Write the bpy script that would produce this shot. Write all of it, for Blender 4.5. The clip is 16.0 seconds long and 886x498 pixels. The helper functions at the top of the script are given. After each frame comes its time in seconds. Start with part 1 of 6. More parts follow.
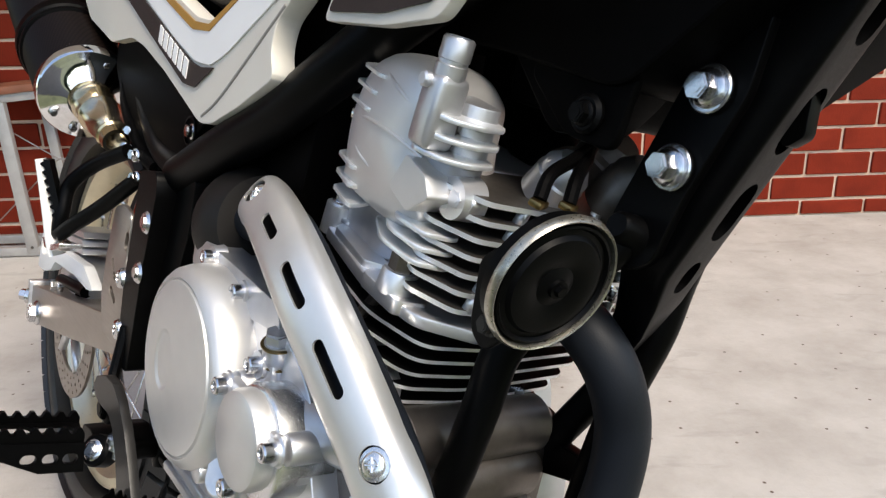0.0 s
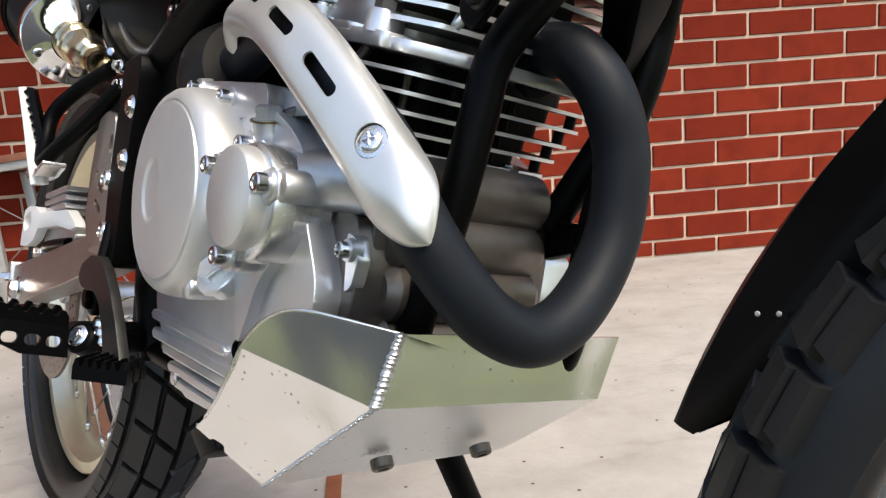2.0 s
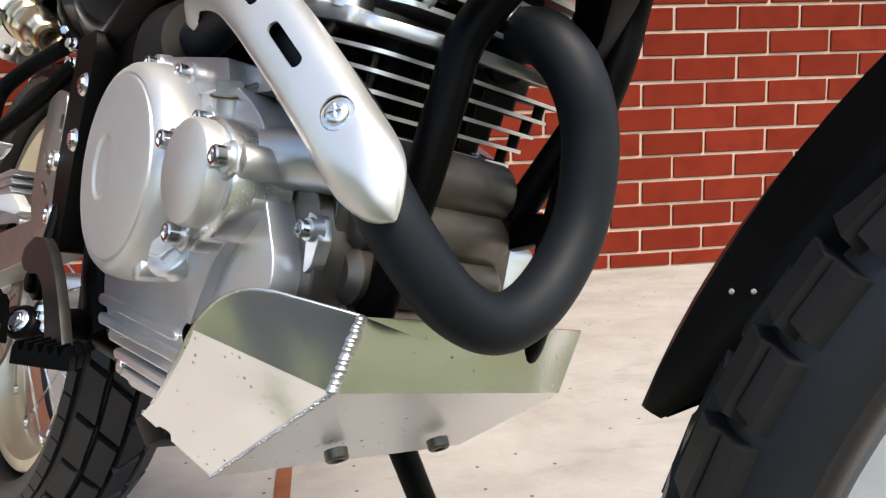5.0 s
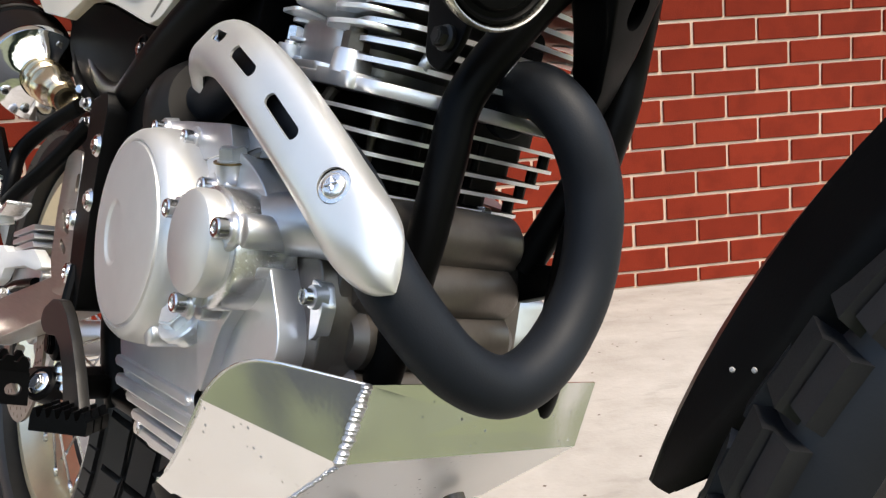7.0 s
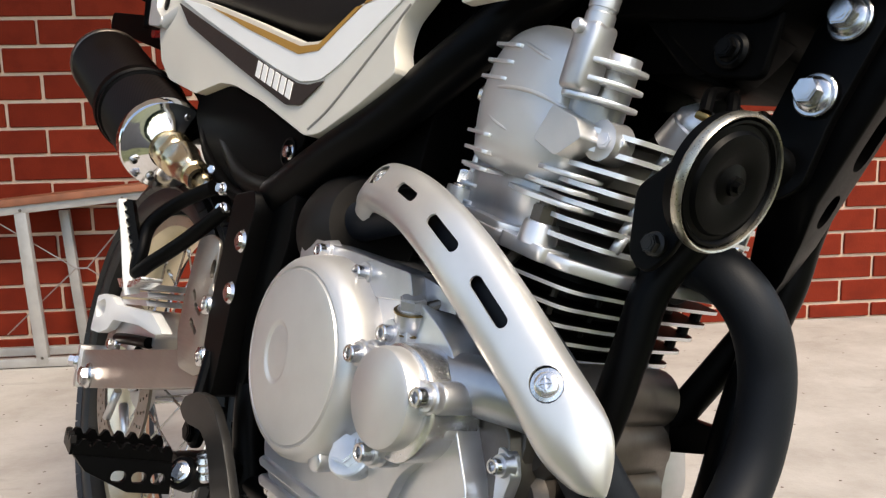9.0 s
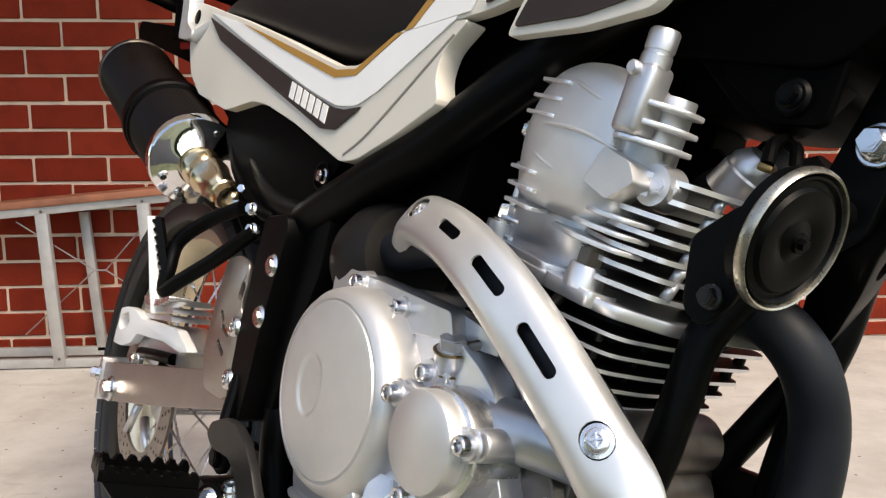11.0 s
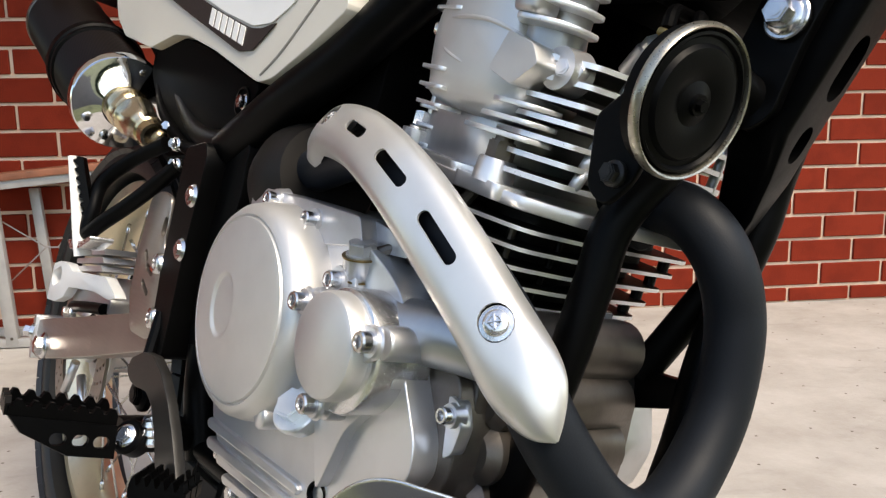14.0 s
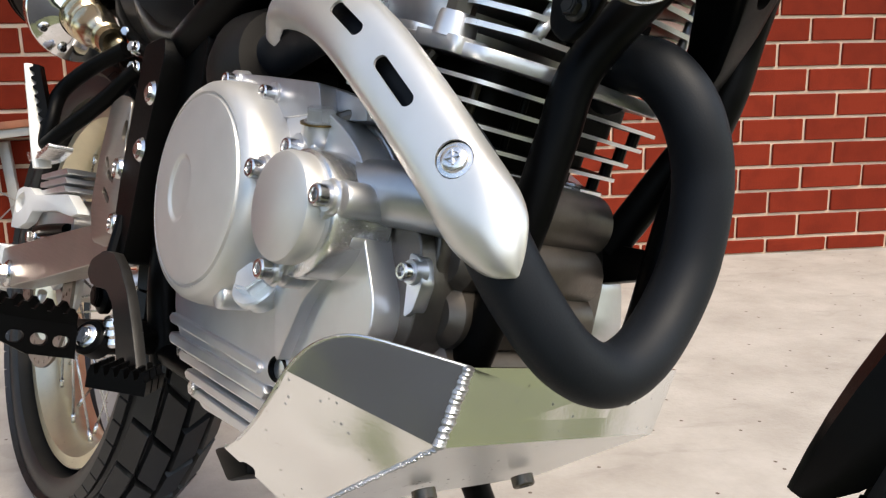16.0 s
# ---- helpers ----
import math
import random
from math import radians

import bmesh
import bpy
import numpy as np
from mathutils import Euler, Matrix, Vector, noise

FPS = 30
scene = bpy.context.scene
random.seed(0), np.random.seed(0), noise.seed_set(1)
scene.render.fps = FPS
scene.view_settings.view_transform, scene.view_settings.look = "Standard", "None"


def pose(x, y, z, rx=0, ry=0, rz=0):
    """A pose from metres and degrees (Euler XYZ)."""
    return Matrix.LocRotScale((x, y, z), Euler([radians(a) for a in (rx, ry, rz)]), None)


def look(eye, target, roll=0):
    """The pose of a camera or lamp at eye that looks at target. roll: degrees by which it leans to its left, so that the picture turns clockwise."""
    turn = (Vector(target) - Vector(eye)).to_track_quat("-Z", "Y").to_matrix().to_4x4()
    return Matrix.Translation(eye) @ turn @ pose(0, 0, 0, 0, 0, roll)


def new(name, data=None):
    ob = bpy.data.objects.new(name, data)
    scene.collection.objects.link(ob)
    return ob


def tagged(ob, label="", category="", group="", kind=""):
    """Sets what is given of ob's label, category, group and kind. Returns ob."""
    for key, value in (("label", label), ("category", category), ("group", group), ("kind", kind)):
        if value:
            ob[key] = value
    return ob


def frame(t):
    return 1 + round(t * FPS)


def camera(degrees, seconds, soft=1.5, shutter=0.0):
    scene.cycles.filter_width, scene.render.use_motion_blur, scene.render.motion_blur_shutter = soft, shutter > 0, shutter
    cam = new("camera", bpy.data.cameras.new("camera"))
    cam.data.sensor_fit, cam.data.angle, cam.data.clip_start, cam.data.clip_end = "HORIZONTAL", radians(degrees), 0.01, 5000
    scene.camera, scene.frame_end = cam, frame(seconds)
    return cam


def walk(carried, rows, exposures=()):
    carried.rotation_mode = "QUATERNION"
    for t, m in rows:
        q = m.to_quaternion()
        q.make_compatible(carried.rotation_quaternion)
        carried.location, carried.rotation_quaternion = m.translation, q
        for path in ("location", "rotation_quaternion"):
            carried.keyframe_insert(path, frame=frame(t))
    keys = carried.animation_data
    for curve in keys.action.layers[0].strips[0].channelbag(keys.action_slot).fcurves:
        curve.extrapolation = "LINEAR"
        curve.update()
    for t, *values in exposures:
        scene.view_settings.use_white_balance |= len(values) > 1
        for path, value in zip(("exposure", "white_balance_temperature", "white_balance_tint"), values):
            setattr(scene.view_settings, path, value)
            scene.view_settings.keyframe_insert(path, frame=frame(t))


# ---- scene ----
cam = camera(58.4, 16.0, soft=1.3)
PATH = [
    (0, (0.0035, 0.0027, 0.7831), (0.1174, 1.8914, 0.1354), -0.85),
    (0.5, (0.0012, -0.0144, 0.6856), (0.1666, 1.9061, 0.1522), -1.67),
    (1, (0.0121, -0.0307, 0.609), (0.0466, 1.9325, 0.2285), -6.72),
    (1.5, (-0.0058, -0.0554, 0.5987), (0.1453, 1.9088, 0.2533), -3.86),
    (2, (-0.0155, -0.0481, 0.5667), (0.1565, 1.9098, 0.1966), -4.29),
    (2.5, (-0.0173, -0.0451, 0.5581), (0.1565, 1.9157, 0.2044), -4.13),
    (3, (-0.0225, -0.0434, 0.5678), (0.1231, 1.9266, 0.2553), -3.75),
    (3.5, (-0.0205, -0.0427, 0.5663), (0.1453, 1.9249, 0.248), -2.67),
    (6, (-0.0196, -0.0351, 0.5421), (0.3272, 1.9018, 0.1839), -2.94),
    (6.5, (0.0016, -0.0342, 0.549), (0.364, 1.9013, 0.199), -3.16),
    (7, (-0.0047, -0.0339, 0.5721), (0.2131, 1.9315, 0.2729), -4.46),
    (7.5, (-0.0398, -0.0398, 0.6205), (0.1695, 1.9329, 0.3664), -3.37),
    (8, (-0.0751, -0.0362, 0.6491), (0.1642, 1.9317, 0.3845), -0.90),
    (8.5, (-0.0843, -0.0343, 0.6727), (0.1258, 1.9272, 0.3431), -1.78),
    (9, (-0.095, -0.0315, 0.6801), (0.0673, 1.9382, 0.3735), -1.30),
    (9.5, (-0.1097, -0.0256, 0.6748), (0.0189, 1.9455, 0.3611), -1.01),
    (12, (-0.1126, -0.0146, 0.7419), (0.0267, 1.9641, 0.4861), 0.00),
    (12.5, (-0.1062, -0.0181, 0.7579), (0.0382, 1.9637, 0.5306), -0.80),
    (13, (-0.0988, -0.0102, 0.7138), (0.0616, 1.9596, 0.4071), -1.14),
    (13.5, (-0.0863, -0.0078, 0.6728), (0.0927, 1.9575, 0.3478), -0.51),
    (14, (-0.0731, -0.0077, 0.6461), (0.1257, 1.9542, 0.3125), -0.94),
    (14.5, (-0.0725, -0.0068, 0.6232), (0.1217, 1.95, 0.2586), -1.47),
    (15, (-0.0705, -0.0057, 0.6107), (0.136, 1.9487, 0.2398), -1.83),
    (15.5, (-0.0701, -0.0014, 0.5981), (0.1368, 1.9521, 0.2228), -2.21),
    (16, (-0.0623, -0.0069, 0.5823), (0.1769, 1.937, 0.1772), -1.22),
]
walk(cam, [(t, look(eye, target, roll)) for t, eye, target, roll in PATH], [(0.0, 1.43, 7250, 10), (0.5, 1.38, 7250, 10), (1.0, 1.48, 7350, 10), (2.0, 1.57, 7400, 10), (3.5, 1.62, 7450, 10), (7.0, 1.72, 7450, 10), (9.0, 1.54, 7850, 11), (12.5, 1.56, 7900, 12), (14.5, 1.52, 7650, 10), (16.0, 1.52, 7650, 10)])

# ---- world, sun and exposure ----
world = bpy.data.worlds.new("world")
scene.world = world
world.use_nodes = True
wn = world.node_tree.nodes
sky = wn.new("ShaderNodeTexSky")
sky.sky_type, sky.sun_disc = "NISHITA", False
SUN_EL, SUN_AZ = radians(52), radians(150)
sky.sun_elevation, sky.sun_rotation = SUN_EL, SUN_AZ
world.node_tree.links.new(sky.outputs[0], wn["Background"].inputs[0])
wn["Background"].inputs[1].default_value = 0.12
sun = new("sun", bpy.data.lights.new("sun", "SUN"))
sun.data.energy, sun.data.angle, sun.data.color = 1.6, radians(25), (1.0, 0.96, 0.9)
sun.matrix_world = look((math.sin(SUN_AZ) * 10 * math.cos(SUN_EL), math.cos(SUN_AZ) * 10 * math.cos(SUN_EL), 10 * math.sin(SUN_EL)), (0, 0, 0))

# ---- materials ----


def nodes_of(name):
    m = bpy.data.materials.new(name)
    m.use_nodes = True
    return m, m.node_tree.nodes, m.node_tree.links, m.node_tree.nodes["Principled BSDF"]


def surface(name, colour, rough=0.5, metal=0.0, vary=0.15, scale=60.0, fine=400.0, bump=0.05, rough_vary=0.1, second=None, coat=0.0, stretch=None, spec=0.5):
    """A painted, plastic or metal surface with stains, grain and fine relief."""
    m, n, k, b = nodes_of(name)
    tc = n.new("ShaderNodeTexCoord")
    src = tc.outputs["Object"]
    if stretch:
        mp = n.new("ShaderNodeMapping")
        mp.inputs["Scale"].default_value = stretch
        k.new(src, mp.inputs["Vector"])
        src = mp.outputs["Vector"]
    big = n.new("ShaderNodeTexNoise")
    big.inputs["Scale"].default_value, big.inputs["Detail"].default_value = scale, 5
    small = n.new("ShaderNodeTexNoise")
    small.inputs["Scale"].default_value, small.inputs["Detail"].default_value = fine, 3
    k.new(tc.outputs["Object"], big.inputs["Vector"])
    k.new(src, small.inputs["Vector"])
    mix = n.new("ShaderNodeMix")
    mix.data_type = "RGBA"
    c2 = second or tuple(max(0.0, c * (1 - 2 * vary)) for c in colour)
    mix.inputs[6].default_value = (*colour, 1)
    mix.inputs[7].default_value = (*c2, 1)
    ramp = n.new("ShaderNodeMapRange")
    ramp.inputs[1].default_value, ramp.inputs[2].default_value = 0.4, 0.75
    k.new(big.outputs[0], ramp.inputs[0])
    k.new(ramp.outputs[0], mix.inputs[0])
    k.new(mix.outputs[2], b.inputs["Base Color"])
    rr = n.new("ShaderNodeMapRange")
    rr.inputs[3].default_value, rr.inputs[4].default_value = max(0.02, rough - rough_vary), min(1.0, rough + rough_vary)
    k.new(small.outputs[0], rr.inputs[0])
    k.new(rr.outputs[0], b.inputs["Roughness"])
    b.inputs["Metallic"].default_value = metal
    b.inputs["Coat Weight"].default_value = coat
    b.inputs["Specular IOR Level"].default_value = spec
    bp = n.new("ShaderNodeBump")
    bp.inputs["Strength"].default_value, bp.inputs["Distance"].default_value = bump, 0.001
    k.new(small.outputs[0], bp.inputs["Height"])
    k.new(bp.outputs[0], b.inputs["Normal"])
    return m


CAST = surface("cast_aluminium", (0.71, 0.71, 0.72), 0.33, 0.84, 0.07, 26, 900, 0.008, 0.03)
COVER = surface("painted_cover", (0.66, 0.645, 0.62), 0.42, 0.70, 0.04, 30, 1200, 0.02, 0.04)
# darker copy of the cast aluminium, with the head's shade in its colour
HEADCAST = surface("dull_shaded_casting", (0.56, 0.56, 0.57), 0.34, 0.82, 0.10, 35, 800, 0.012, 0.04)
POLISH = surface("machined_aluminium", (0.78, 0.78, 0.78), 0.24, 0.9, 0.06, 60, 700, 0.02)
# soot of the front case; on the head fins it paints shade
DARKCAST = surface("sooty_shaded_casting", (0.17, 0.15, 0.132), 0.42, 0.85, 0.15, 50, 700, 0.12)
BRUSHED = surface("brushed_aluminium", (0.39, 0.35, 0.315), 0.36, 0.9, 0.06, 20, 500, 0.08, stretch=(0.05, 1, 1))
SHIELD = surface("satin_silver", (0.72, 0.71, 0.68), 0.36, 0.75, 0.05, 25, 1500, 0.04)
DARKSTEEL = surface("dark_steel", (0.16, 0.14, 0.12), 0.4, 0.9, 0.2, 90, 700, 0.1)
WIRE = surface("spoke_wire", (0.7, 0.7, 0.7), 0.25, 1.0, 0.1, 90, 700, 0.02)
MUFF = surface("dull_brown_pipe_joint", (0.0075, 0.0066, 0.0060), 0.5, 0.0, 0.15, 30, 800, 0.05, spec=0.2)
CHROME = surface("chrome", (0.82, 0.82, 0.83), 0.06, 1.0, 0.03, 60, 600, 0.02, 0.03)
FINEDGE = surface("machined_fin_edge", (0.86, 0.87, 0.87), 0.32, 0.7, 0.06, 60, 700, 0.02)
STEEL = surface("zinc_bolt", (0.66, 0.66, 0.67), 0.22, 1.0, 0.06, 150, 900, 0.02)
GOLD = surface("gold_anodised", (0.72, 0.64, 0.46), 0.32, 0.8, 0.06, 30, 700, 0.01)
TITAN = surface("bronze_titanium", (0.60, 0.48, 0.29), 0.2, 1.0, 0.2, 25, 700, 0.02, second=(0.75, 0.7, 0.62))
RIMSILVER = surface("silver_rim", (0.62, 0.61, 0.58), 0.45, 0.4, 0.1, 30, 700, 0.04)
GRAB = surface("silver_paint", (0.55, 0.55, 0.54), 0.35, 0.4, 0.05, 30, 900, 0.04)
PEDALGREY = surface("grey_pedal_paint", (0.016, 0.0150, 0.014), 0.38, 0.0, 0.15, 50, 900, 0.06, spec=0.28)
FENDER = surface("satin_black_guard", (0.0022, 0.0022, 0.0024), 0.36, 0.0, 0.2, 30, 900, 0.08, spec=0.08)
CREAMSHADE = surface("panel_crease_shade", (0.3, 0.28, 0.25), 0.5, 0.0, 0.05, 20, 900, 0.02)
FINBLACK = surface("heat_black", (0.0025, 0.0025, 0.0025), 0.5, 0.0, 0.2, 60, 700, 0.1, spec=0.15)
BANJO = surface("worn_zinc", (0.56, 0.56, 0.57), 0.3, 0.7, 0.06, 160, 700, 0.01, 0.04)
HORNRIM = surface("worn_zinc_rim", (0.45, 0.42, 0.35), 0.3, 0.9, 0.2, 120, 700, 0.06)
DISC = surface("worn_disc_steel", (0.34, 0.30, 0.27), 0.4, 0.9, 0.1, 60, 700, 0.03)
BRASS = surface("brass", (0.22, 0.15, 0.06), 0.35, 1.0, 0.1, 80, 700, 0.03)
BLACK = surface("black_frame_paint", (0.0014, 0.0014, 0.0015), 0.40, 0.0, 0.2, 40, 800, 0.05, spec=0.075)
PIPE = surface("matt_black_exhaust", (0.006, 0.008, 0.0115), 0.56, 0.0, 0.15, 30, 900, 0.08, spec=0.23)
PLASTIC = surface("black_plastic", (0.0010, 0.0009, 0.0009), 0.55, 0.0, 0.2, 60, 1200, 0.12, spec=0.03)
RUBBER = surface("tyre_rubber", (0.0065, 0.0068, 0.0078), 0.42, 0.0, 0.25, 60, 900, 0.05, second=(0.010, 0.010, 0.0105), spec=0.46)
CREAM = surface("cream_plastic", (0.66, 0.62, 0.54), 0.35, 0.0, 0.03, 10, 900, 0.02)
WHITE = surface("white_plastic", (0.85, 0.84, 0.81), 0.35, 0.0, 0.03, 10, 900, 0.02)
BROWN = surface("dark_brown_decal", (0.030, 0.021, 0.018), 0.5, 0.0, 0.1, 20, 900, 0.03, spec=0.35)
OCHRE = surface("ochre_stripe", (0.42, 0.22, 0.05), 0.4, 0.0, 0.05, 20, 900, 0.02)
SEAT = surface("seat_vinyl", (0.0075, 0.0060, 0.0056), 0.55, 0.0, 0.15, 30, 1500, 0.25, spec=0.18)
FABRIC = surface("black_nylon", (0.0024, 0.0023, 0.0023), 0.85, 0.0, 0.2, 60, 2500, 0.4, spec=0.05)
RED = surface("red_lens", (0.3, 0.01, 0.012), 0.15, 0.0, 0.1, 20, 300, 0.02)
WOODTOP = surface("brown_board", (0.25, 0.09, 0.045), 0.6, 0.0, 0.2, 14, 300, 0.1)
ALUPAINT = surface("white_aluminium_tube", (0.36, 0.35, 0.335), 0.4, 0.3, 0.1, 20, 500, 0.05)


def brick_material():
    m, n, k, b = nodes_of("red_brick")
    info = n.new("ShaderNodeObjectInfo")
    geo = n.new("ShaderNodeNewGeometry")
    tc = n.new("ShaderNodeTexCoord")
    add = n.new("ShaderNodeMath")
    k.new(info.outputs["Random"], add.inputs[0])
    k.new(geo.outputs["Random Per Island"], add.inputs[1])
    fr = n.new("ShaderNodeMath")
    fr.operation = "FRACT"
    k.new(add.outputs[0], fr.inputs[0])
    big = n.new("ShaderNodeTexNoise")
    big.inputs["Scale"].default_value = 14
    big.inputs["Detail"].default_value = 6
    fine = n.new("ShaderNodeTexNoise")
    fine.inputs["Scale"].default_value, fine.inputs["Detail"].default_value = 260, 4
    k.new(geo.outputs["Position"], big.inputs["Vector"])
    k.new(geo.outputs["Position"], fine.inputs["Vector"])
    one = n.new("ShaderNodeMix")
    one.data_type = "RGBA"
    one.inputs[6].default_value = (0.140, 0.0145, 0.0057, 1)
    one.inputs[7].default_value = (0.174, 0.0195, 0.0080, 1)
    k.new(fr.outputs[0], one.inputs[0])
    two = n.new("ShaderNodeMix")
    two.data_type = "RGBA"
    two.inputs[7].default_value = (0.102, 0.0105, 0.0044, 1)
    r = n.new("ShaderNodeMapRange")
    r.inputs[1].default_value, r.inputs[2].default_value, r.inputs[4].default_value = 0.45, 0.7, 0.6
    k.new(big.outputs[0], r.inputs[0])
    k.new(r.outputs[0], two.inputs[0])
    k.new(one.outputs[2], two.inputs[6])
    k.new(two.outputs[2], b.inputs["Base Color"])
    b.inputs["Roughness"].default_value = 0.9
    b.inputs["Specular IOR Level"].default_value = 0.15
    bp = n.new("ShaderNodeBump")
    bp.inputs["Strength"].default_value, bp.inputs["Distance"].default_value = 0.5, 0.002
    k.new(fine.outputs[0], bp.inputs["Height"])
    k.new(bp.outputs[0], b.inputs["Normal"])
    return m


def concrete_material():
    m, n, k, b = nodes_of("pale_concrete")
    geo = n.new("ShaderNodeNewGeometry")
    cols = n.new("ShaderNodeValToRGB")
    big = n.new("ShaderNodeTexNoise")
    big.inputs["Scale"].default_value, big.inputs["Detail"].default_value, big.inputs["Roughness"].default_value = 4.5, 8, 0.65
    k.new(geo.outputs["Position"], big.inputs["Vector"])
    e = cols.color_ramp.elements
    e[0].position, e[0].color = 0.32, (0.31, 0.288, 0.262, 1)
    e[1].position, e[1].color = 0.62, (0.425, 0.402, 0.375, 1)
    k.new(big.outputs[0], cols.inputs[0])
    spots = n.new("ShaderNodeTexVoronoi")
    spots.voronoi_dimensions = "2D"
    spots.inputs["Scale"].default_value = 15
    k.new(geo.outputs["Position"], spots.inputs["Vector"])
    sr = n.new("ShaderNodeMapRange")
    sr.inputs[1].default_value, sr.inputs[2].default_value, sr.inputs[3].default_value, sr.inputs[4].default_value = 0.035, 0.055, 1, 0
    k.new(spots.outputs["Distance"], sr.inputs[0])
    gate = n.new("ShaderNodeMath")
    gate.operation = "GREATER_THAN"
    gate.inputs[1].default_value = 0.72
    sep = n.new("ShaderNodeSeparateColor")
    k.new(spots.outputs["Color"], sep.inputs[0])
    k.new(sep.outputs[0], gate.inputs[0])
    both = n.new("ShaderNodeMath")
    both.operation = "MULTIPLY"
    k.new(sr.outputs[0], both.inputs[0])
    k.new(gate.outputs[0], both.inputs[1])
    mx = n.new("ShaderNodeMix")
    mx.data_type = "RGBA"
    mx.inputs[7].default_value = (0.09, 0.065, 0.05, 1)
    marks = n.new("ShaderNodeTexNoise")
    marks.inputs["Scale"].default_value, marks.inputs["Detail"].default_value, marks.inputs["Distortion"].default_value = 9, 4, 0.4
    flat = n.new("ShaderNodeMapping")
    flat.inputs["Scale"].default_value = (0.8, 2.0, 1)
    k.new(geo.outputs["Position"], flat.inputs["Vector"])
    k.new(flat.outputs[0], marks.inputs["Vector"])
    mr = n.new("ShaderNodeMapRange")
    mr.inputs[1].default_value, mr.inputs[2].default_value, mr.inputs[4].default_value = 0.60, 0.68, 0.35
    k.new(marks.outputs[0], mr.inputs[0])
    stain = n.new("ShaderNodeMix")
    stain.data_type = "RGBA"
    stain.inputs[7].default_value = (0.25, 0.235, 0.215, 1)
    k.new(mr.outputs[0], stain.inputs[0])
    k.new(cols.outputs[0], stain.inputs[6])
    k.new(stain.outputs[2], mx.inputs[6])
    k.new(both.outputs[0], mx.inputs[0])
    k.new(mx.outputs[2], b.inputs["Base Color"])
    b.inputs["Roughness"].default_value = 0.7
    fine = n.new("ShaderNodeTexNoise")
    fine.inputs["Scale"].default_value, fine.inputs["Detail"].default_value = 120, 5
    k.new(geo.outputs["Position"], fine.inputs["Vector"])
    bp = n.new("ShaderNodeBump")
    bp.inputs["Strength"].default_value, bp.inputs["Distance"].default_value = 0.4, 0.003
    k.new(fine.outputs[0], bp.inputs["Height"])
    k.new(bp.outputs[0], b.inputs["Normal"])
    return m


def carbon_material():
    m, n, k, b = nodes_of("carbon_weave")
    tc = n.new("ShaderNodeTexCoord")
    w = n.new("ShaderNodeTexWave")
    w.bands_direction = "DIAGONAL"
    w.inputs["Scale"].default_value = 95
    w.inputs["Distortion"].default_value = 0.6
    k.new(tc.outputs["Object"], w.inputs["Vector"])
    r = n.new("ShaderNodeValToRGB")
    r.color_ramp.elements[0].color = (0.0020, 0.0012, 0.0010, 1)
    r.color_ramp.elements[1].color = (0.0085, 0.0055, 0.0045, 1)
    k.new(w.outputs[0], r.inputs[0])
    k.new(r.outputs[0], b.inputs["Base Color"])
    b.inputs["Roughness"].default_value = 0.32
    b.inputs["Specular IOR Level"].default_value = 0.10
    return m



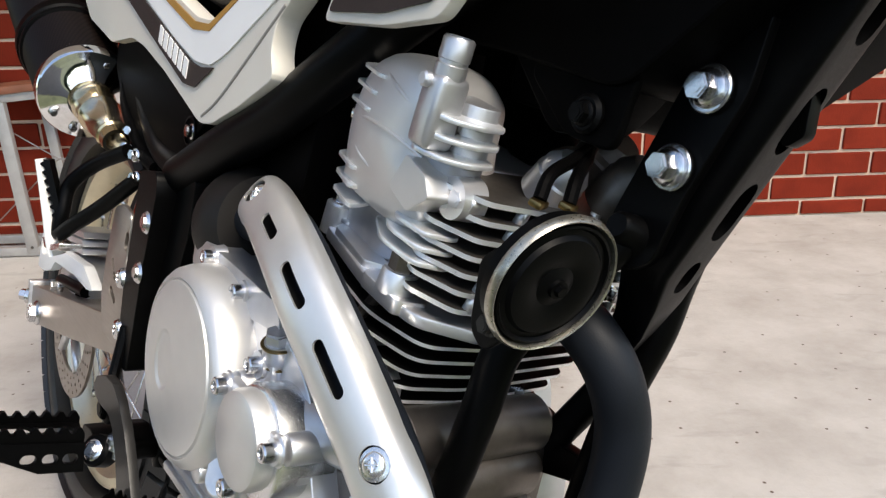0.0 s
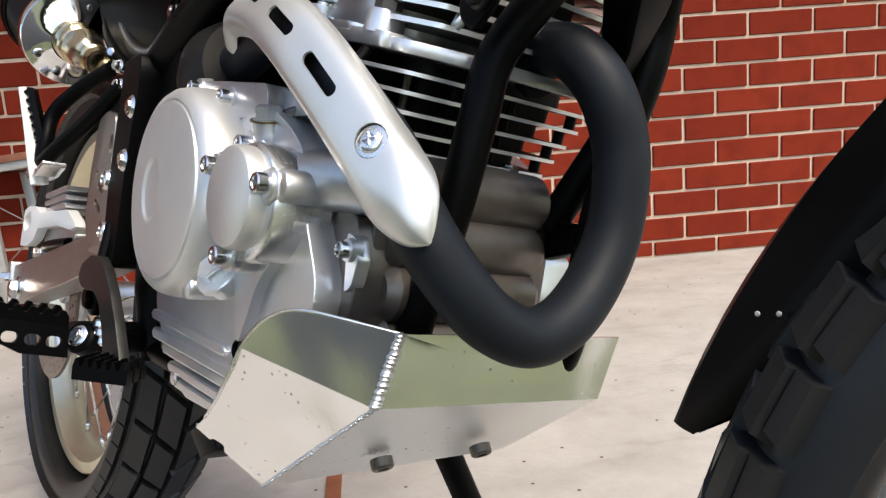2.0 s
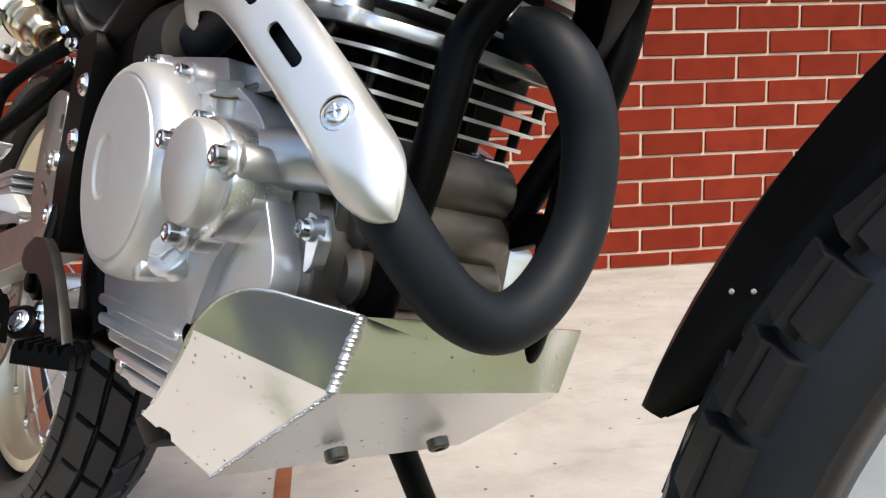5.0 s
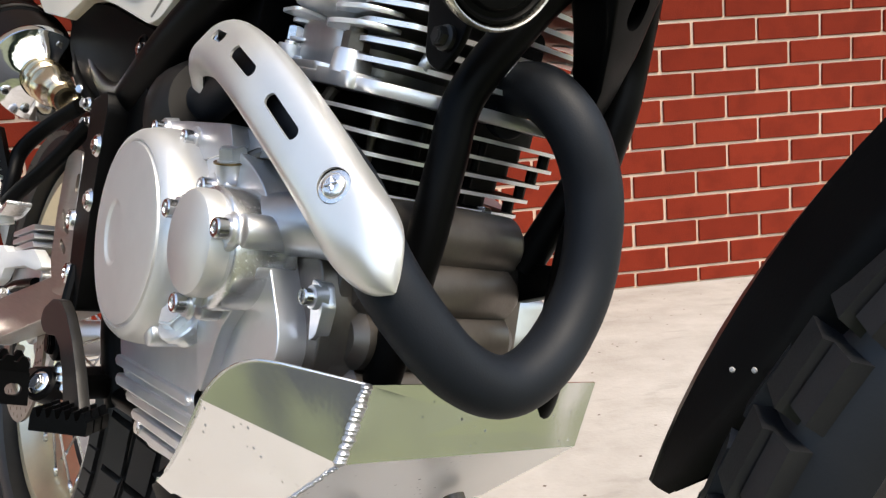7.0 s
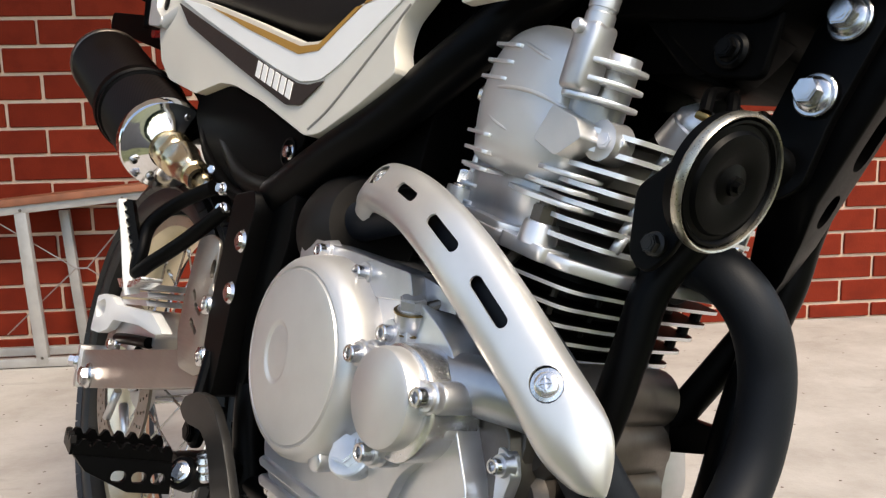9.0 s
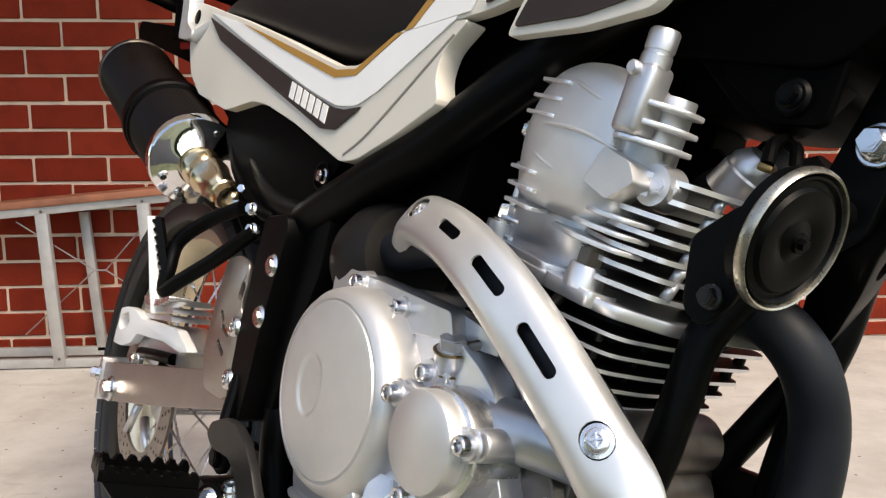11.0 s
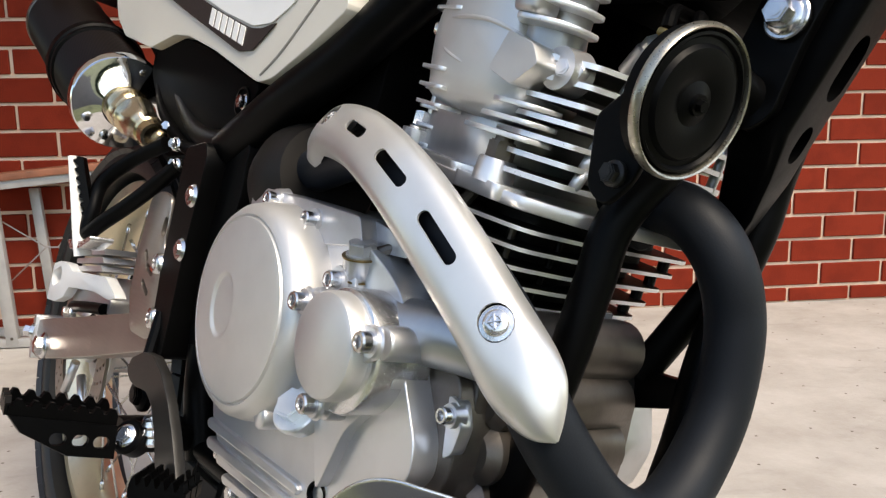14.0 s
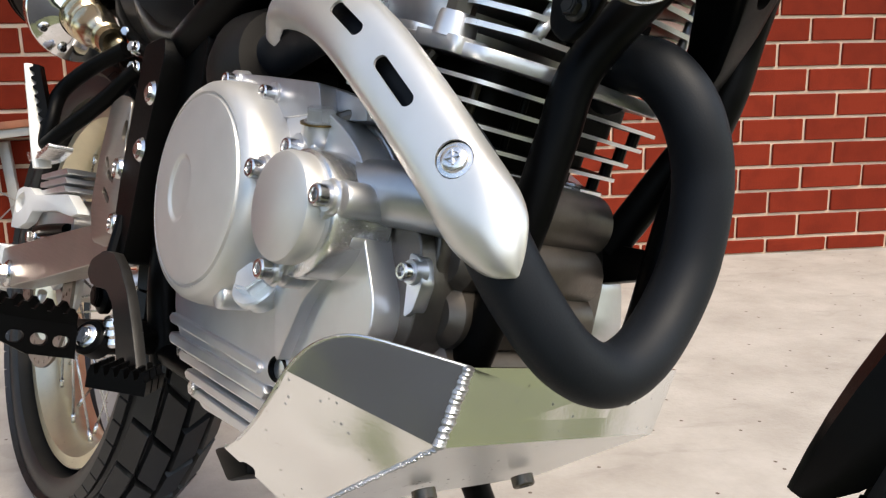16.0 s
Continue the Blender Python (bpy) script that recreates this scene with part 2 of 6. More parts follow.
def sheet_material(name, smoothest, roughest):
    """Folded aluminium sheet: soft waves, brushed scratches, specks of dirt."""
    m, n, k, b = nodes_of(name)
    tc = n.new("ShaderNodeTexCoord")
    wave = n.new("ShaderNodeTexNoise")
    wave.inputs["Scale"].default_value, wave.inputs["Detail"].default_value = 11, 1
    k.new(tc.outputs["Object"], wave.inputs["Vector"])
    mp = n.new("ShaderNodeMapping")
    mp.inputs["Scale"].default_value = (0.06, 1, 1)
    k.new(tc.outputs["Object"], mp.inputs["Vector"])
    scr = n.new("ShaderNodeTexNoise")
    scr.inputs["Scale"].default_value, scr.inputs["Detail"].default_value = 420, 3
    k.new(mp.outputs[0], scr.inputs["Vector"])
    b1 = n.new("ShaderNodeBump")
    b1.inputs["Strength"].default_value, b1.inputs["Distance"].default_value = 0.5, 0.012
    k.new(wave.outputs[0], b1.inputs["Height"])
    b2 = n.new("ShaderNodeBump")
    b2.inputs["Strength"].default_value, b2.inputs["Distance"].default_value = 0.03, 0.001
    k.new(scr.outputs[0], b2.inputs["Height"])
    k.new(b1.outputs[0], b2.inputs["Normal"])
    k.new(b2.outputs[0], b.inputs["Normal"])
    vo = n.new("ShaderNodeTexVoronoi")
    vo.inputs["Scale"].default_value = 170
    k.new(tc.outputs["Object"], vo.inputs["Vector"])
    near = n.new("ShaderNodeMapRange")
    near.inputs[1].default_value, near.inputs[2].default_value, near.inputs[3].default_value, near.inputs[4].default_value = 0.12, 0.2, 1, 0
    k.new(vo.outputs["Distance"], near.inputs[0])
    patch = n.new("ShaderNodeTexNoise")
    patch.inputs["Scale"].default_value = 16
    k.new(tc.outputs["Object"], patch.inputs["Vector"])
    some = n.new("ShaderNodeMapRange")
    some.inputs[1].default_value, some.inputs[2].default_value = 0.56, 0.66
    k.new(patch.outputs[0], some.inputs[0])
    both = n.new("ShaderNodeMath")
    both.operation = "MULTIPLY"
    k.new(near.outputs[0], both.inputs[0])
    k.new(some.outputs[0], both.inputs[1])
    mx = n.new("ShaderNodeMix")
    mx.data_type = "RGBA"
    mx.inputs[6].default_value, mx.inputs[7].default_value = (0.88, 0.88, 0.87, 1), (0.05, 0.04, 0.035, 1)
    k.new(both.outputs[0], mx.inputs[0])
    k.new(mx.outputs[2], b.inputs["Base Color"])
    inv = n.new("ShaderNodeMath")
    inv.operation = "SUBTRACT"
    inv.inputs[0].default_value = 1.0
    k.new(both.outputs[0], inv.inputs[1])
    k.new(inv.outputs[0], b.inputs["Metallic"])
    rr = n.new("ShaderNodeMapRange")
    rr.inputs[3].default_value, rr.inputs[4].default_value = smoothest, roughest
    k.new(patch.outputs[0], rr.inputs[0])
    k.new(rr.outputs[0], b.inputs["Roughness"])
    return m


SKID = sheet_material("scuffed_sheet_aluminium", 0.09, 0.22)
SKIDLOW = sheet_material("ground_worn_sheet_aluminium", 0.30, 0.48)
CARBON = carbon_material()
BRICK, CONCRETE = brick_material(), concrete_material()
MORTAR = surface("pale_mortar", (0.562, 0.421, 0.314), 0.9, 0.0, 0.1, 20, 300, 0.4)
LEAVES = surface("hedge_leaves", (0.045, 0.065, 0.03), 0.6, 0.0, 0.3, 3, 60, 0.3)
# near-black ground colour, set by the dark reflection in the skid plate
DARKSHEET = surface("dark_sheet", (0.016, 0.0178, 0.0205), 0.85, 0.0, 0.2, 4, 220, 0.5)
GRASS = surface("lawn", (0.135, 0.152, 0.076), 0.9, 0.0, 0.3, 3, 60, 0.5)

# ---- mesh helpers ----


def link(name, bm, mat, parent=None, label="", smooth=35):
    me = bpy.data.meshes.new(name)
    bmesh.ops.recalc_face_normals(bm, faces=bm.faces)
    bm.to_mesh(me)
    bm.free()
    me.materials.append(mat)
    if smooth:
        me.shade_smooth()
        me.set_sharp_from_angle(angle=radians(smooth))
        for p in me.polygons:
            if len(p.vertices) > 5:
                p.use_smooth = False
    ob = new(name, me)
    if parent:
        ob.parent = parent
    if label:
        ob["label"] = label
    return ob


def part(name, bm, mat, parent, label="", smooth=35):
    return link(name, bm, mat, parent, label, smooth)


def frame_to(p, d):
    """A matrix that carries +z onto d at the point p."""
    return Matrix.Translation(p) @ Vector(d).normalized().to_track_quat("Z", "Y").to_matrix().to_4x4()


def spline(pts, n=8):
    """Catmull-Rom through the points."""
    P = [Vector(p) for p in pts]
    P = [2 * P[0] - P[1]] + P + [2 * P[-1] - P[-2]]
    out = []
    for i in range(1, len(P) - 2):
        a, b, c, d = P[i - 1:i + 3]
        for s in range(n):
            t = s / n
            out.append(0.5 * (2 * b + (c - a) * t + (2 * a - 5 * b + 4 * c - d) * t * t + (3 * b - a - 3 * c + d) * t ** 3))
    out.append(P[-2].copy())
    return out


def tube(bm, pts, radius, seg=16, n=8, smooth=True, caps=True, flat=1.0):
    """Sweep a round section along pts; radius may be a list along pts."""
    line = spline(pts, n) if smooth and len(pts) > 2 else [Vector(p) for p in pts]
    rad = radius if isinstance(radius, (list, tuple)) else [radius] * 2
    up = None
    rings = []
    for i, p in enumerate(line):
        d = (line[min(i + 1, len(line) - 1)] - line[max(i - 1, 0)]).normalized()
        if up is None:
            up = d.orthogonal().normalized()
        up = (up - up.dot(d) * d).normalized()
        side = d.cross(up)
        s = i / (len(line) - 1) * (len(rad) - 1)
        j = min(int(s), len(rad) - 2)
        r = rad[j] + (rad[j + 1] - rad[j]) * (s - j)
        rings.append([bm.verts.new(p + r * (math.cos(2 * math.pi * a / seg) * up * flat + math.sin(2 * math.pi * a / seg) * side)) for a in range(seg)])
    for a, b in zip(rings, rings[1:]):
        for i in range(seg):
            bm.faces.new((a[i], a[(i + 1) % seg], b[(i + 1) % seg], b[i]))
    if caps:
        bm.faces.new(rings[0])
        bm.faces.new(rings[-1])
    return bm


def lathe(bm, prof, m, seg=32, closed=False):
    """Turn (radius, height) pairs round +z of the matrix m."""
    rings = []
    for r, h in prof:
        if r < 1e-6:
            rings.append([bm.verts.new(m @ Vector((0, 0, h)))])
        else:
            rings.append([bm.verts.new(m @ Vector((r * math.cos(2 * math.pi * i / seg), r * math.sin(2 * math.pi * i / seg), h))) for i in range(seg)])
    pairs = list(zip(rings, rings[1:])) + ([(rings[-1], rings[0])] if closed else [])
    for a, b in pairs:
        for i in range(seg):
            j = (i + 1) % seg
            if len(a) == 1 and len(b) == 1:
                continue
            if len(a) == 1:
                bm.faces.new((a[0], b[i], b[j]))
            elif len(b) == 1:
                bm.faces.new((a[i], a[j], b[0]))
            else:
                bm.faces.new((a[i], a[j], b[j], b[i]))
    return bm


def prism(bm, outline, y0, y1, bevel=0.0, m=None, seg=2):
    """Extrude an (x, z) outline from y0 to y1, with rounded edges."""
    m = m or Matrix()
    t = bmesh.new()
    lo = [t.verts.new((x, y0, z)) for x, z in outline]
    hi = [t.verts.new((x, y1, z)) for x, z in outline]
    t.faces.new(lo)
    t.faces.new(hi)
    for i in range(len(lo)):
        j = (i + 1) % len(lo)
        t.faces.new((lo[i], lo[j], hi[j], hi[i]))
    if bevel:
        bmesh.ops.recalc_face_normals(t, faces=t.faces)
        bmesh.ops.bevel(t, geom=t.edges[:], offset=bevel, segments=seg, affect="EDGES", profile=0.5, clamp_overlap=True)
    add(bm, t, m)
    return bm


def add(bm, t, m=None):
    """Move the mesh t into bm, through the matrix m."""
    m = m or Matrix()
    made = {v: bm.verts.new(m @ v.co) for v in t.verts}
    for f in t.faces:
        try:
            bm.faces.new([made[v] for v in f.verts])
        except ValueError:
            pass
    t.free()
    return bm


def box(bm, size, m, bevel=0.0, seg=2):
    t = bmesh.new()
    bmesh.ops.create_cube(t, size=1.0)
    for v in t.verts:
        v.co = Vector((v.co.x * size[0], v.co.y * size[1], v.co.z * size[2]))
    if bevel:
        bmesh.ops.bevel(t, geom=t.edges[:], offset=bevel, segments=seg, affect="EDGES", profile=0.5, clamp_overlap=True)
    return add(bm, t, m)


def rounded(outline, r, n=4):
    """Round the corners of a closed (x, z) outline."""
    out = []
    k = len(outline)
    for i in range(k):
        p, a, b = Vector(outline[i]), Vector(outline[i - 1]), Vector(outline[(i + 1) % k])
        da, db = (a - p), (b - p)
        q = min(r, da.length * 0.45, db.length * 0.45)
        s, e = p + da.normalized() * q, p + db.normalized() * q
        for j in range(n + 1):
            t = j / n
            out.append(tuple((1 - t) ** 2 * s + 2 * t * (1 - t) * p + t * t * e))
    return out


def smooth_closed(outline, n=6):
    P = [Vector(p) for p in outline]
    k = len(P)
    out = []
    for i in range(k):
        a, b, c, d = P[i - 1], P[i], P[(i + 1) % k], P[(i + 2) % k]
        for s in range(n):
            t = s / n
            out.append(tuple(0.5 * (2 * b + (c - a) * t + (2 * a - 5 * b + 4 * c - d) * t * t + (3 * b - a - 3 * c + d) * t ** 3)))
    return out


def hexagon(bm, r, h, m, z0=0.0):
    t = bmesh.new()
    lo = [t.verts.new((r * math.cos(math.pi / 3 * i), r * math.sin(math.pi / 3 * i), z0)) for i in range(6)]
    hi = [t.verts.new((r * math.cos(math.pi / 3 * i), r * math.sin(math.pi / 3 * i), z0 + h)) for i in range(6)]
    t.faces.new(lo[::-1])
    t.faces.new(hi)
    for i in range(6):
        t.faces.new((lo[i], lo[(i + 1) % 6], hi[(i + 1) % 6], hi[i]))
    bmesh.ops.bevel(t, geom=[e for e in t.edges if e.verts[0].co.z > z0 + h / 2 and e.verts[1].co.z > z0 + h / 2], offset=r * 0.12, segments=2, affect="EDGES")
    return add(bm, t, m)


def bolt(parent, p, d, r=0.006, h=0.006, flange=1.5, mat=None, name="bolt", shank=0.0):
    """A flanged hexagon bolt at p, its head facing d."""
    bm = bmesh.new()
    m = frame_to(p, d)
    lathe(bm, [(0, -0.004 - shank), (r * flange, -0.004 - shank), (r * flange, r * 0.12), (r * flange * 0.85, r * 0.3), (r * 0.9, r * 0.34), (0, r * 0.34)], m, 20)
    hexagon(bm, r, h, m, r * 0.2)
    lathe(bm, [(0, h + r * 0.26), (r * 0.55, h + r * 0.26), (r * 0.55, h + r * 0.12)], m, 14)
    return part(name, bm, mat or STEEL, parent)


def cut(ob, cutters):
    """Take the bmesh solids in cutters out of the object's mesh."""
    bpy.context.view_layer.update()
    for bm in cutters:
        me = bpy.data.meshes.new("cutter")
        bmesh.ops.recalc_face_normals(bm, faces=bm.faces)
        bm.to_mesh(me)
        bm.free()
        c = new("cutter", me)
        c.matrix_world = ob.matrix_world
        mod = ob.modifiers.new("cut", "BOOLEAN")
        mod.operation, mod.object, mod.solver = "DIFFERENCE", c, "EXACT"
        bpy.context.view_layer.update()
        ev = ob.evaluated_get(bpy.context.evaluated_depsgraph_get())
        old = ob.data
        done = bpy.data.meshes.new_from_object(ev)
        ob.modifiers.clear()
        ob.data = done
        bpy.data.meshes.remove(old)
        bpy.data.objects.remove(c)
        bpy.data.meshes.remove(me)
    ob.data.shade_smooth()
    ob.data.set_sharp_from_angle(angle=radians(35))
    return ob

# ---- ground ----
SLOPE = 0.022
EDGE = 0.34


def ground_z(y):
    return -SLOPE * (y - 0.55)


bm = bmesh.new()
vs = [bm.verts.new((x, y, ground_z(y))) for x, y in ((-400, EDGE), (3.6, EDGE), (3.6, 2.9), (-400, 2.9))]
bm.faces.new(vs)
tagged(link("pavement", bm, CONCRETE, smooth=0), "pale stained concrete slab in front of the brick wall", "pavement", kind="structure")
bm = bmesh.new()
vs = [bm.verts.new((x, y, ground_z(max(y, -5)) - 0.005)) for x, y in ((-400, -500), (400, -500), (400, -5), (400, 500), (-400, 500), (-400, -5))]
bm.faces.new(vs)
tagged(link("ground", bm, GRASS, smooth=0), "green lawn beyond the concrete slab", "ground", kind="structure")

# unseen dark sheet, added only to be mirrored in the skid plate
bm = bmesh.new()
vs = [bm.verts.new((x, y, ground_z(max(y, -5)))) for x, y in ((-9, -5), (-4.8, -5), (0.3, -2.56), (-0.15, 0.21), (-9, -4.0))]
bm.faces.new(vs)
tagged(link("reflection_sheet", bm, DARKSHEET, smooth=0), "unseen dark sheet beside the lawn, added for the skid plate reflection", "drive", kind="structure")

bm = bmesh.new()
vs = [bm.verts.new((x, y, ground_z(y) + 0.004)) for x, y in ((-0.122, EDGE), (-0.098, EDGE), (-0.101, 2.655), (-0.125, 2.655))]
bm.faces.new(vs)
tagged(link("trim", bm, WOODTOP, smooth=0), "brown expansion strip between the concrete slabs", "expansion joint", kind="structure")

# ---- what closes the yard: an unseen hedge, added to darken reflections ----


def hedge():
    rnd = random.Random(11)
    bm = bmesh.new()
    for k in range(2600):
        x = rnd.uniform(-14, 16)
        z = rnd.uniform(0.0, 1.9)
        top = 1.5 + 0.25 * math.sin(x * 1.3) + 0.3 * math.sin(x * 3.1)
        if z > top:
            continue
        c = Vector((x, -10.2 + rnd.uniform(-0.35, 0.35), z))
        r = rnd.uniform(0.12, 0.3)
        a = Vector((rnd.uniform(-1, 1), rnd.uniform(-1, 1), rnd.uniform(-1, 1))).normalized()
        b = a.orthogonal().normalized()
        vs = [bm.verts.new(c + r * q) for q in (a, b * 0.6, -a, -b * 0.6)]
        bm.faces.new(vs)
    for k in range(1500):
        c = Vector((-9 + rnd.uniform(-0.35, 0.35), rnd.uniform(-10, 1.5), rnd.uniform(0, 2.9)))
        r = rnd.uniform(0.12, 0.3)
        a = Vector((rnd.uniform(-1, 1), rnd.uniform(-1, 1), rnd.uniform(-1, 1))).normalized()
        b = a.orthogonal().normalized()
        bm.faces.new([bm.verts.new(c + r * q) for q in (a, b * 0.6, -a, -b * 0.6)])
    box(bm, (0.3, 11.5, 2.5), Matrix.Translation((-9.4, -4.3, 1.25)))
    box(bm, (31, 0.3, 1.3), Matrix.Translation((1, -10.5, 0.7)))
    tagged(link("backdrop", bm, LEAVES, smooth=0), "unseen green hedge added behind the yard for dark reflections", "hedge", kind="structure")


hedge()
# out-of-view eave, added to shade the wall and the slab below it
bm = bmesh.new()
box(bm, (6.0, 1.7, 0.14), Matrix.Translation((-3.1, 1.95, 2.5)), 0.01)
box(bm, (6.2, 1.1, 0.14), Matrix.Translation((3.0, 2.25, 2.5)), 0.01)
tagged(link("eave", bm, WHITE, smooth=0), "unseen white eave added to shade the brick wall", "eave", kind="structure")

# ---- motorcycle ----
BIKE = Matrix.Translation((-0.105, 0.481, 0.0)) @ pose(0, 0, 0, 0, 0, -57.5) @ pose(0, 0, 0, -14, 0, 0)
bike = new("motorcycle")
bike.matrix_world = BIKE
tagged(bike, "cream, white and black trail motorcycle leaning on its side stand", "motorcycle")


CY, CSN = math.cos(radians(11)), math.sin(radians(11))
CYL = Matrix(((CY, 0, CSN, 0), (0, 1, 0, 0), (-CSN, 0, CY, 0), (0, 0, 0, 1)))
RIGHT = Vector((0, -1, 0))

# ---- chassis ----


def tube_part(name, pts, r, mat=None, parent=None, seg=16, label="", n=8, flat=1.0):
    bm = bmesh.new()
    tube(bm, pts, r, seg, n, flat=flat)
    return part(name, bm, mat or BLACK, parent or bike, label)


def slot_cutter(p, d, long, half_len, r, depth):
    """A stadium-shaped punch at p that goes along d, its long side along long."""
    d, long = Vector(d).normalized(), Vector(long)
    long = (long - long.dot(d) * d).normalized()
    side = d.cross(long)
    pts = []
    for k in range(9):
        a = -math.pi / 2 + math.pi * k / 8
        pts.append(long * (half_len + r * math.cos(a)) + side * r * math.sin(a))
    for k in range(9):
        a = math.pi / 2 + math.pi * k / 8
        pts.append(long * (-half_len + r * math.cos(a)) + side * r * math.sin(a))
    bm = bmesh.new()
    lo = [bm.verts.new(Vector(p) + q - d * depth) for q in pts]
    hi = [bm.verts.new(Vector(p) + q + d * depth) for q in pts]
    bm.faces.new(lo[::-1])
    bm.faces.new(hi)
    for i in range(len(lo)):
        j = (i + 1) % len(lo)
        bm.faces.new((lo[i], lo[j], hi[j], hi[i]))
    return bm


DT = Vector((0.41, 0, 0.912)).normalized()
DTN = Vector((0.912, 0, -0.41)).normalized()


def down_tube():
    """The pressed steel down tube: a box section with lightening holes in its front."""
    m = Matrix(((DTN.x, 0, DT.x, 0.200), (0, 1, 0, 0.0115), (DTN.z, 0, DT.z, 0.628), (0, 0, 0, 1)))
    bm = bmesh.new()
    section = rounded([(-0.03, 0.030), (-0.001, 0.030), (0.010, -0.034), (-0.03, -0.034)], 0.007)
    rings = []
    for h, kn, y0 in ((-0.055, 0.5, 0.018), (-0.02, 0.65, 0.008), (0.005, 0.8, -0.006), (0.03, 1.0, -0.020), (0.34, 1.0, -0.020)):
        ring = []
        for n, y in section:
            f = (y - 0.03) / -0.064
            ring.append(bm.verts.new(m @ Vector((0.0 + n * kn + min(0, h) * 0.15, 0.03 + (y0 - 0.03) * f, h))))
        rings.append(ring)
    for a, b in zip(rings, rings[1:]):
        for i in range(len(a)):
            j = (i + 1) % len(a)
            bm.faces.new((a[i], a[j], b[j], b[i]))
    bm.faces.new(rings[0])
    bm.faces.new(rings[-1])
    ob = part("frame", bm, BLACK, bike, "black painted steel frame")
    cuts = []
    for h, y, L, r in ((0.027, 0.009, 0.003, 0.0080), (0.071, 0.009, 0.008, 0.0105), (0.126, 0.009, 0.008, 0.0110), (0.186, 0.009, 0.008, 0.0110)):
        cuts.append(slot_cutter(m @ Vector((0.002, y, h)), DTN, DT, L, r, 0.022))
    return cut(ob, cuts)


frame_body = down_tube()
tube_part("upper_tube", [(-0.235, -0.098, 0.613), (-0.15, -0.097, 0.652), (-0.08, -0.09, 0.686), (-0.01, -0.08, 0.733), (0.06, -0.06, 0.785), (0.2, -0.03, 0.85)], 0.0185, None, frame_body, 20)
tube_part("upper_tube", [(-0.235, 0.098, 0.613), (-0.12, 0.097, 0.667), (0.04, 0.078, 0.735), (0.2, 0.03, 0.81)], 0.0185, None, frame_body)
tube_part("cradle_tube", [(0.198, -0.010, 0.672), (0.1793, -0.0275, 0.641), (0.1575, -0.0466, 0.5959), (0.1512, -0.0504, 0.5575), (0.1436, -0.0532, 0.5118), (0.130, -0.056, 0.458), (0.11, -0.057, 0.41), (0.06, -0.06, 0.37), (-0.02, -0.06, 0.358), (-0.2, -0.07, 0.365)], 0.0115, None, frame_body, 20)
tube_part("cradle_tube", [(0.198, 0.045, 0.675), (0.1826, 0.0588, 0.638), (0.1769, 0.0600, 0.6049), (0.1663, 0.0567, 0.5606), (0.163, 0.0491, 0.5199), (0.1576, 0.0444, 0.456), (0.14, 0.047, 0.41), (0.07, 0.06, 0.37), (-0.02, 0.06, 0.358), (-0.2, 0.07, 0.365)], 0.0115, None, frame_body, 20)
tube_part("mount_strut", [(0.176, 0.062, 0.606), (0.1606, 0.0640, 0.5822), (0.1172, 0.0522, 0.5035)], 0.008, None, frame_body, flat=1.4)
bm = bmesh.new()
prism(bm, rounded([(0.10, 0.525), (0.115, 0.52), (0.126, 0.508), (0.15, 0.508), (0.15, 0.49), (0.11, 0.48), (0.088, 0.495)], 0.006), 0.05, 0.062, 0.002)
part("mount_bracket", bm, BLACK, frame_body)
# right-hand gusset with two bolts, seen on the down tube
bm = bmesh.new()
prism(bm, rounded([(0.198, 0.672), (0.232, 0.765), (0.266, 0.79), (0.262, 0.745), (0.240, 0.69), (0.231, 0.656), (0.216, 0.647)], 0.006), -0.036, -0.029, 0.002, Matrix.Translation((-0.016, 0.021, 0.003)))
part("gusset", bm, BLACK, frame_body)
for p in ((0.2155, -0.0165, 0.7087), (0.2270, -0.0165, 0.7490)):
    bm = bmesh.new()
    m = frame_to(p, RIGHT)
    lathe(bm, [(0, 0), (0.0122, 0), (0.0122, 0.0018), (0.0114, 0.0026), (0, 0.0026)], m, 28)
    part("washer", bm, STEEL, frame_body)
    bolt(frame_body, Vector(p) + RIGHT * 0.0030, RIGHT, 0.0070, 0.0095, 1.4)
bm = bmesh.new()
m = frame_to((0.200, -0.018, 0.672), (0.1, -1, 0.25))
lathe(bm, [(0, 0.014), (0.006, 0.014), (0.008, 0.011), (0.009, 0), (0.013, -0.006)], m, 20)
part("mount_boss", bm, BLACK, frame_body)


bm = bmesh.new()
prism(bm, rounded([(0.236, 0.742), (0.249, 0.728), (0.258, 0.735), (0.256, 0.762), (0.245, 0.768)], 0.003), 0.022, 0.032, 0.001)
part("tab", bm, BLACK, frame_body)


def head_stay():
    bm = bmesh.new()
    prism(bm, rounded([(0.13, 0.745), (0.165, 0.715), (0.2, 0.71), (0.215, 0.80), (0.18, 0.81)], 0.008), -0.046, -0.04, 0.0015)
    ob = part("head_stay", bm, PLASTIC, frame_body)
    m = frame_to((0.181, -0.047, 0.727), RIGHT)
    bm = bmesh.new()
    lathe(bm, [(0, 0.0), (0.0105, 0.0), (0.0105, 0.002), (0.0085, 0.004), (0, 0.004)], m, 24)
    part("washer", bm, BLACK, frame_body)
    bolt(frame_body, (0.181, -0.051, 0.727), RIGHT, 0.0058, 0.005, 1.2, BLACK)
    # added block that keeps the gap behind the head cover black
    bm = bmesh.new()
    box(bm, (0.085, 0.05, 0.075), pose(0.035, 0.055, 0.728), 0.008, 3)
    part("black_filler", bm, PLASTIC, frame_body, "black filler block in place of the wiring under the tank")


head_stay()


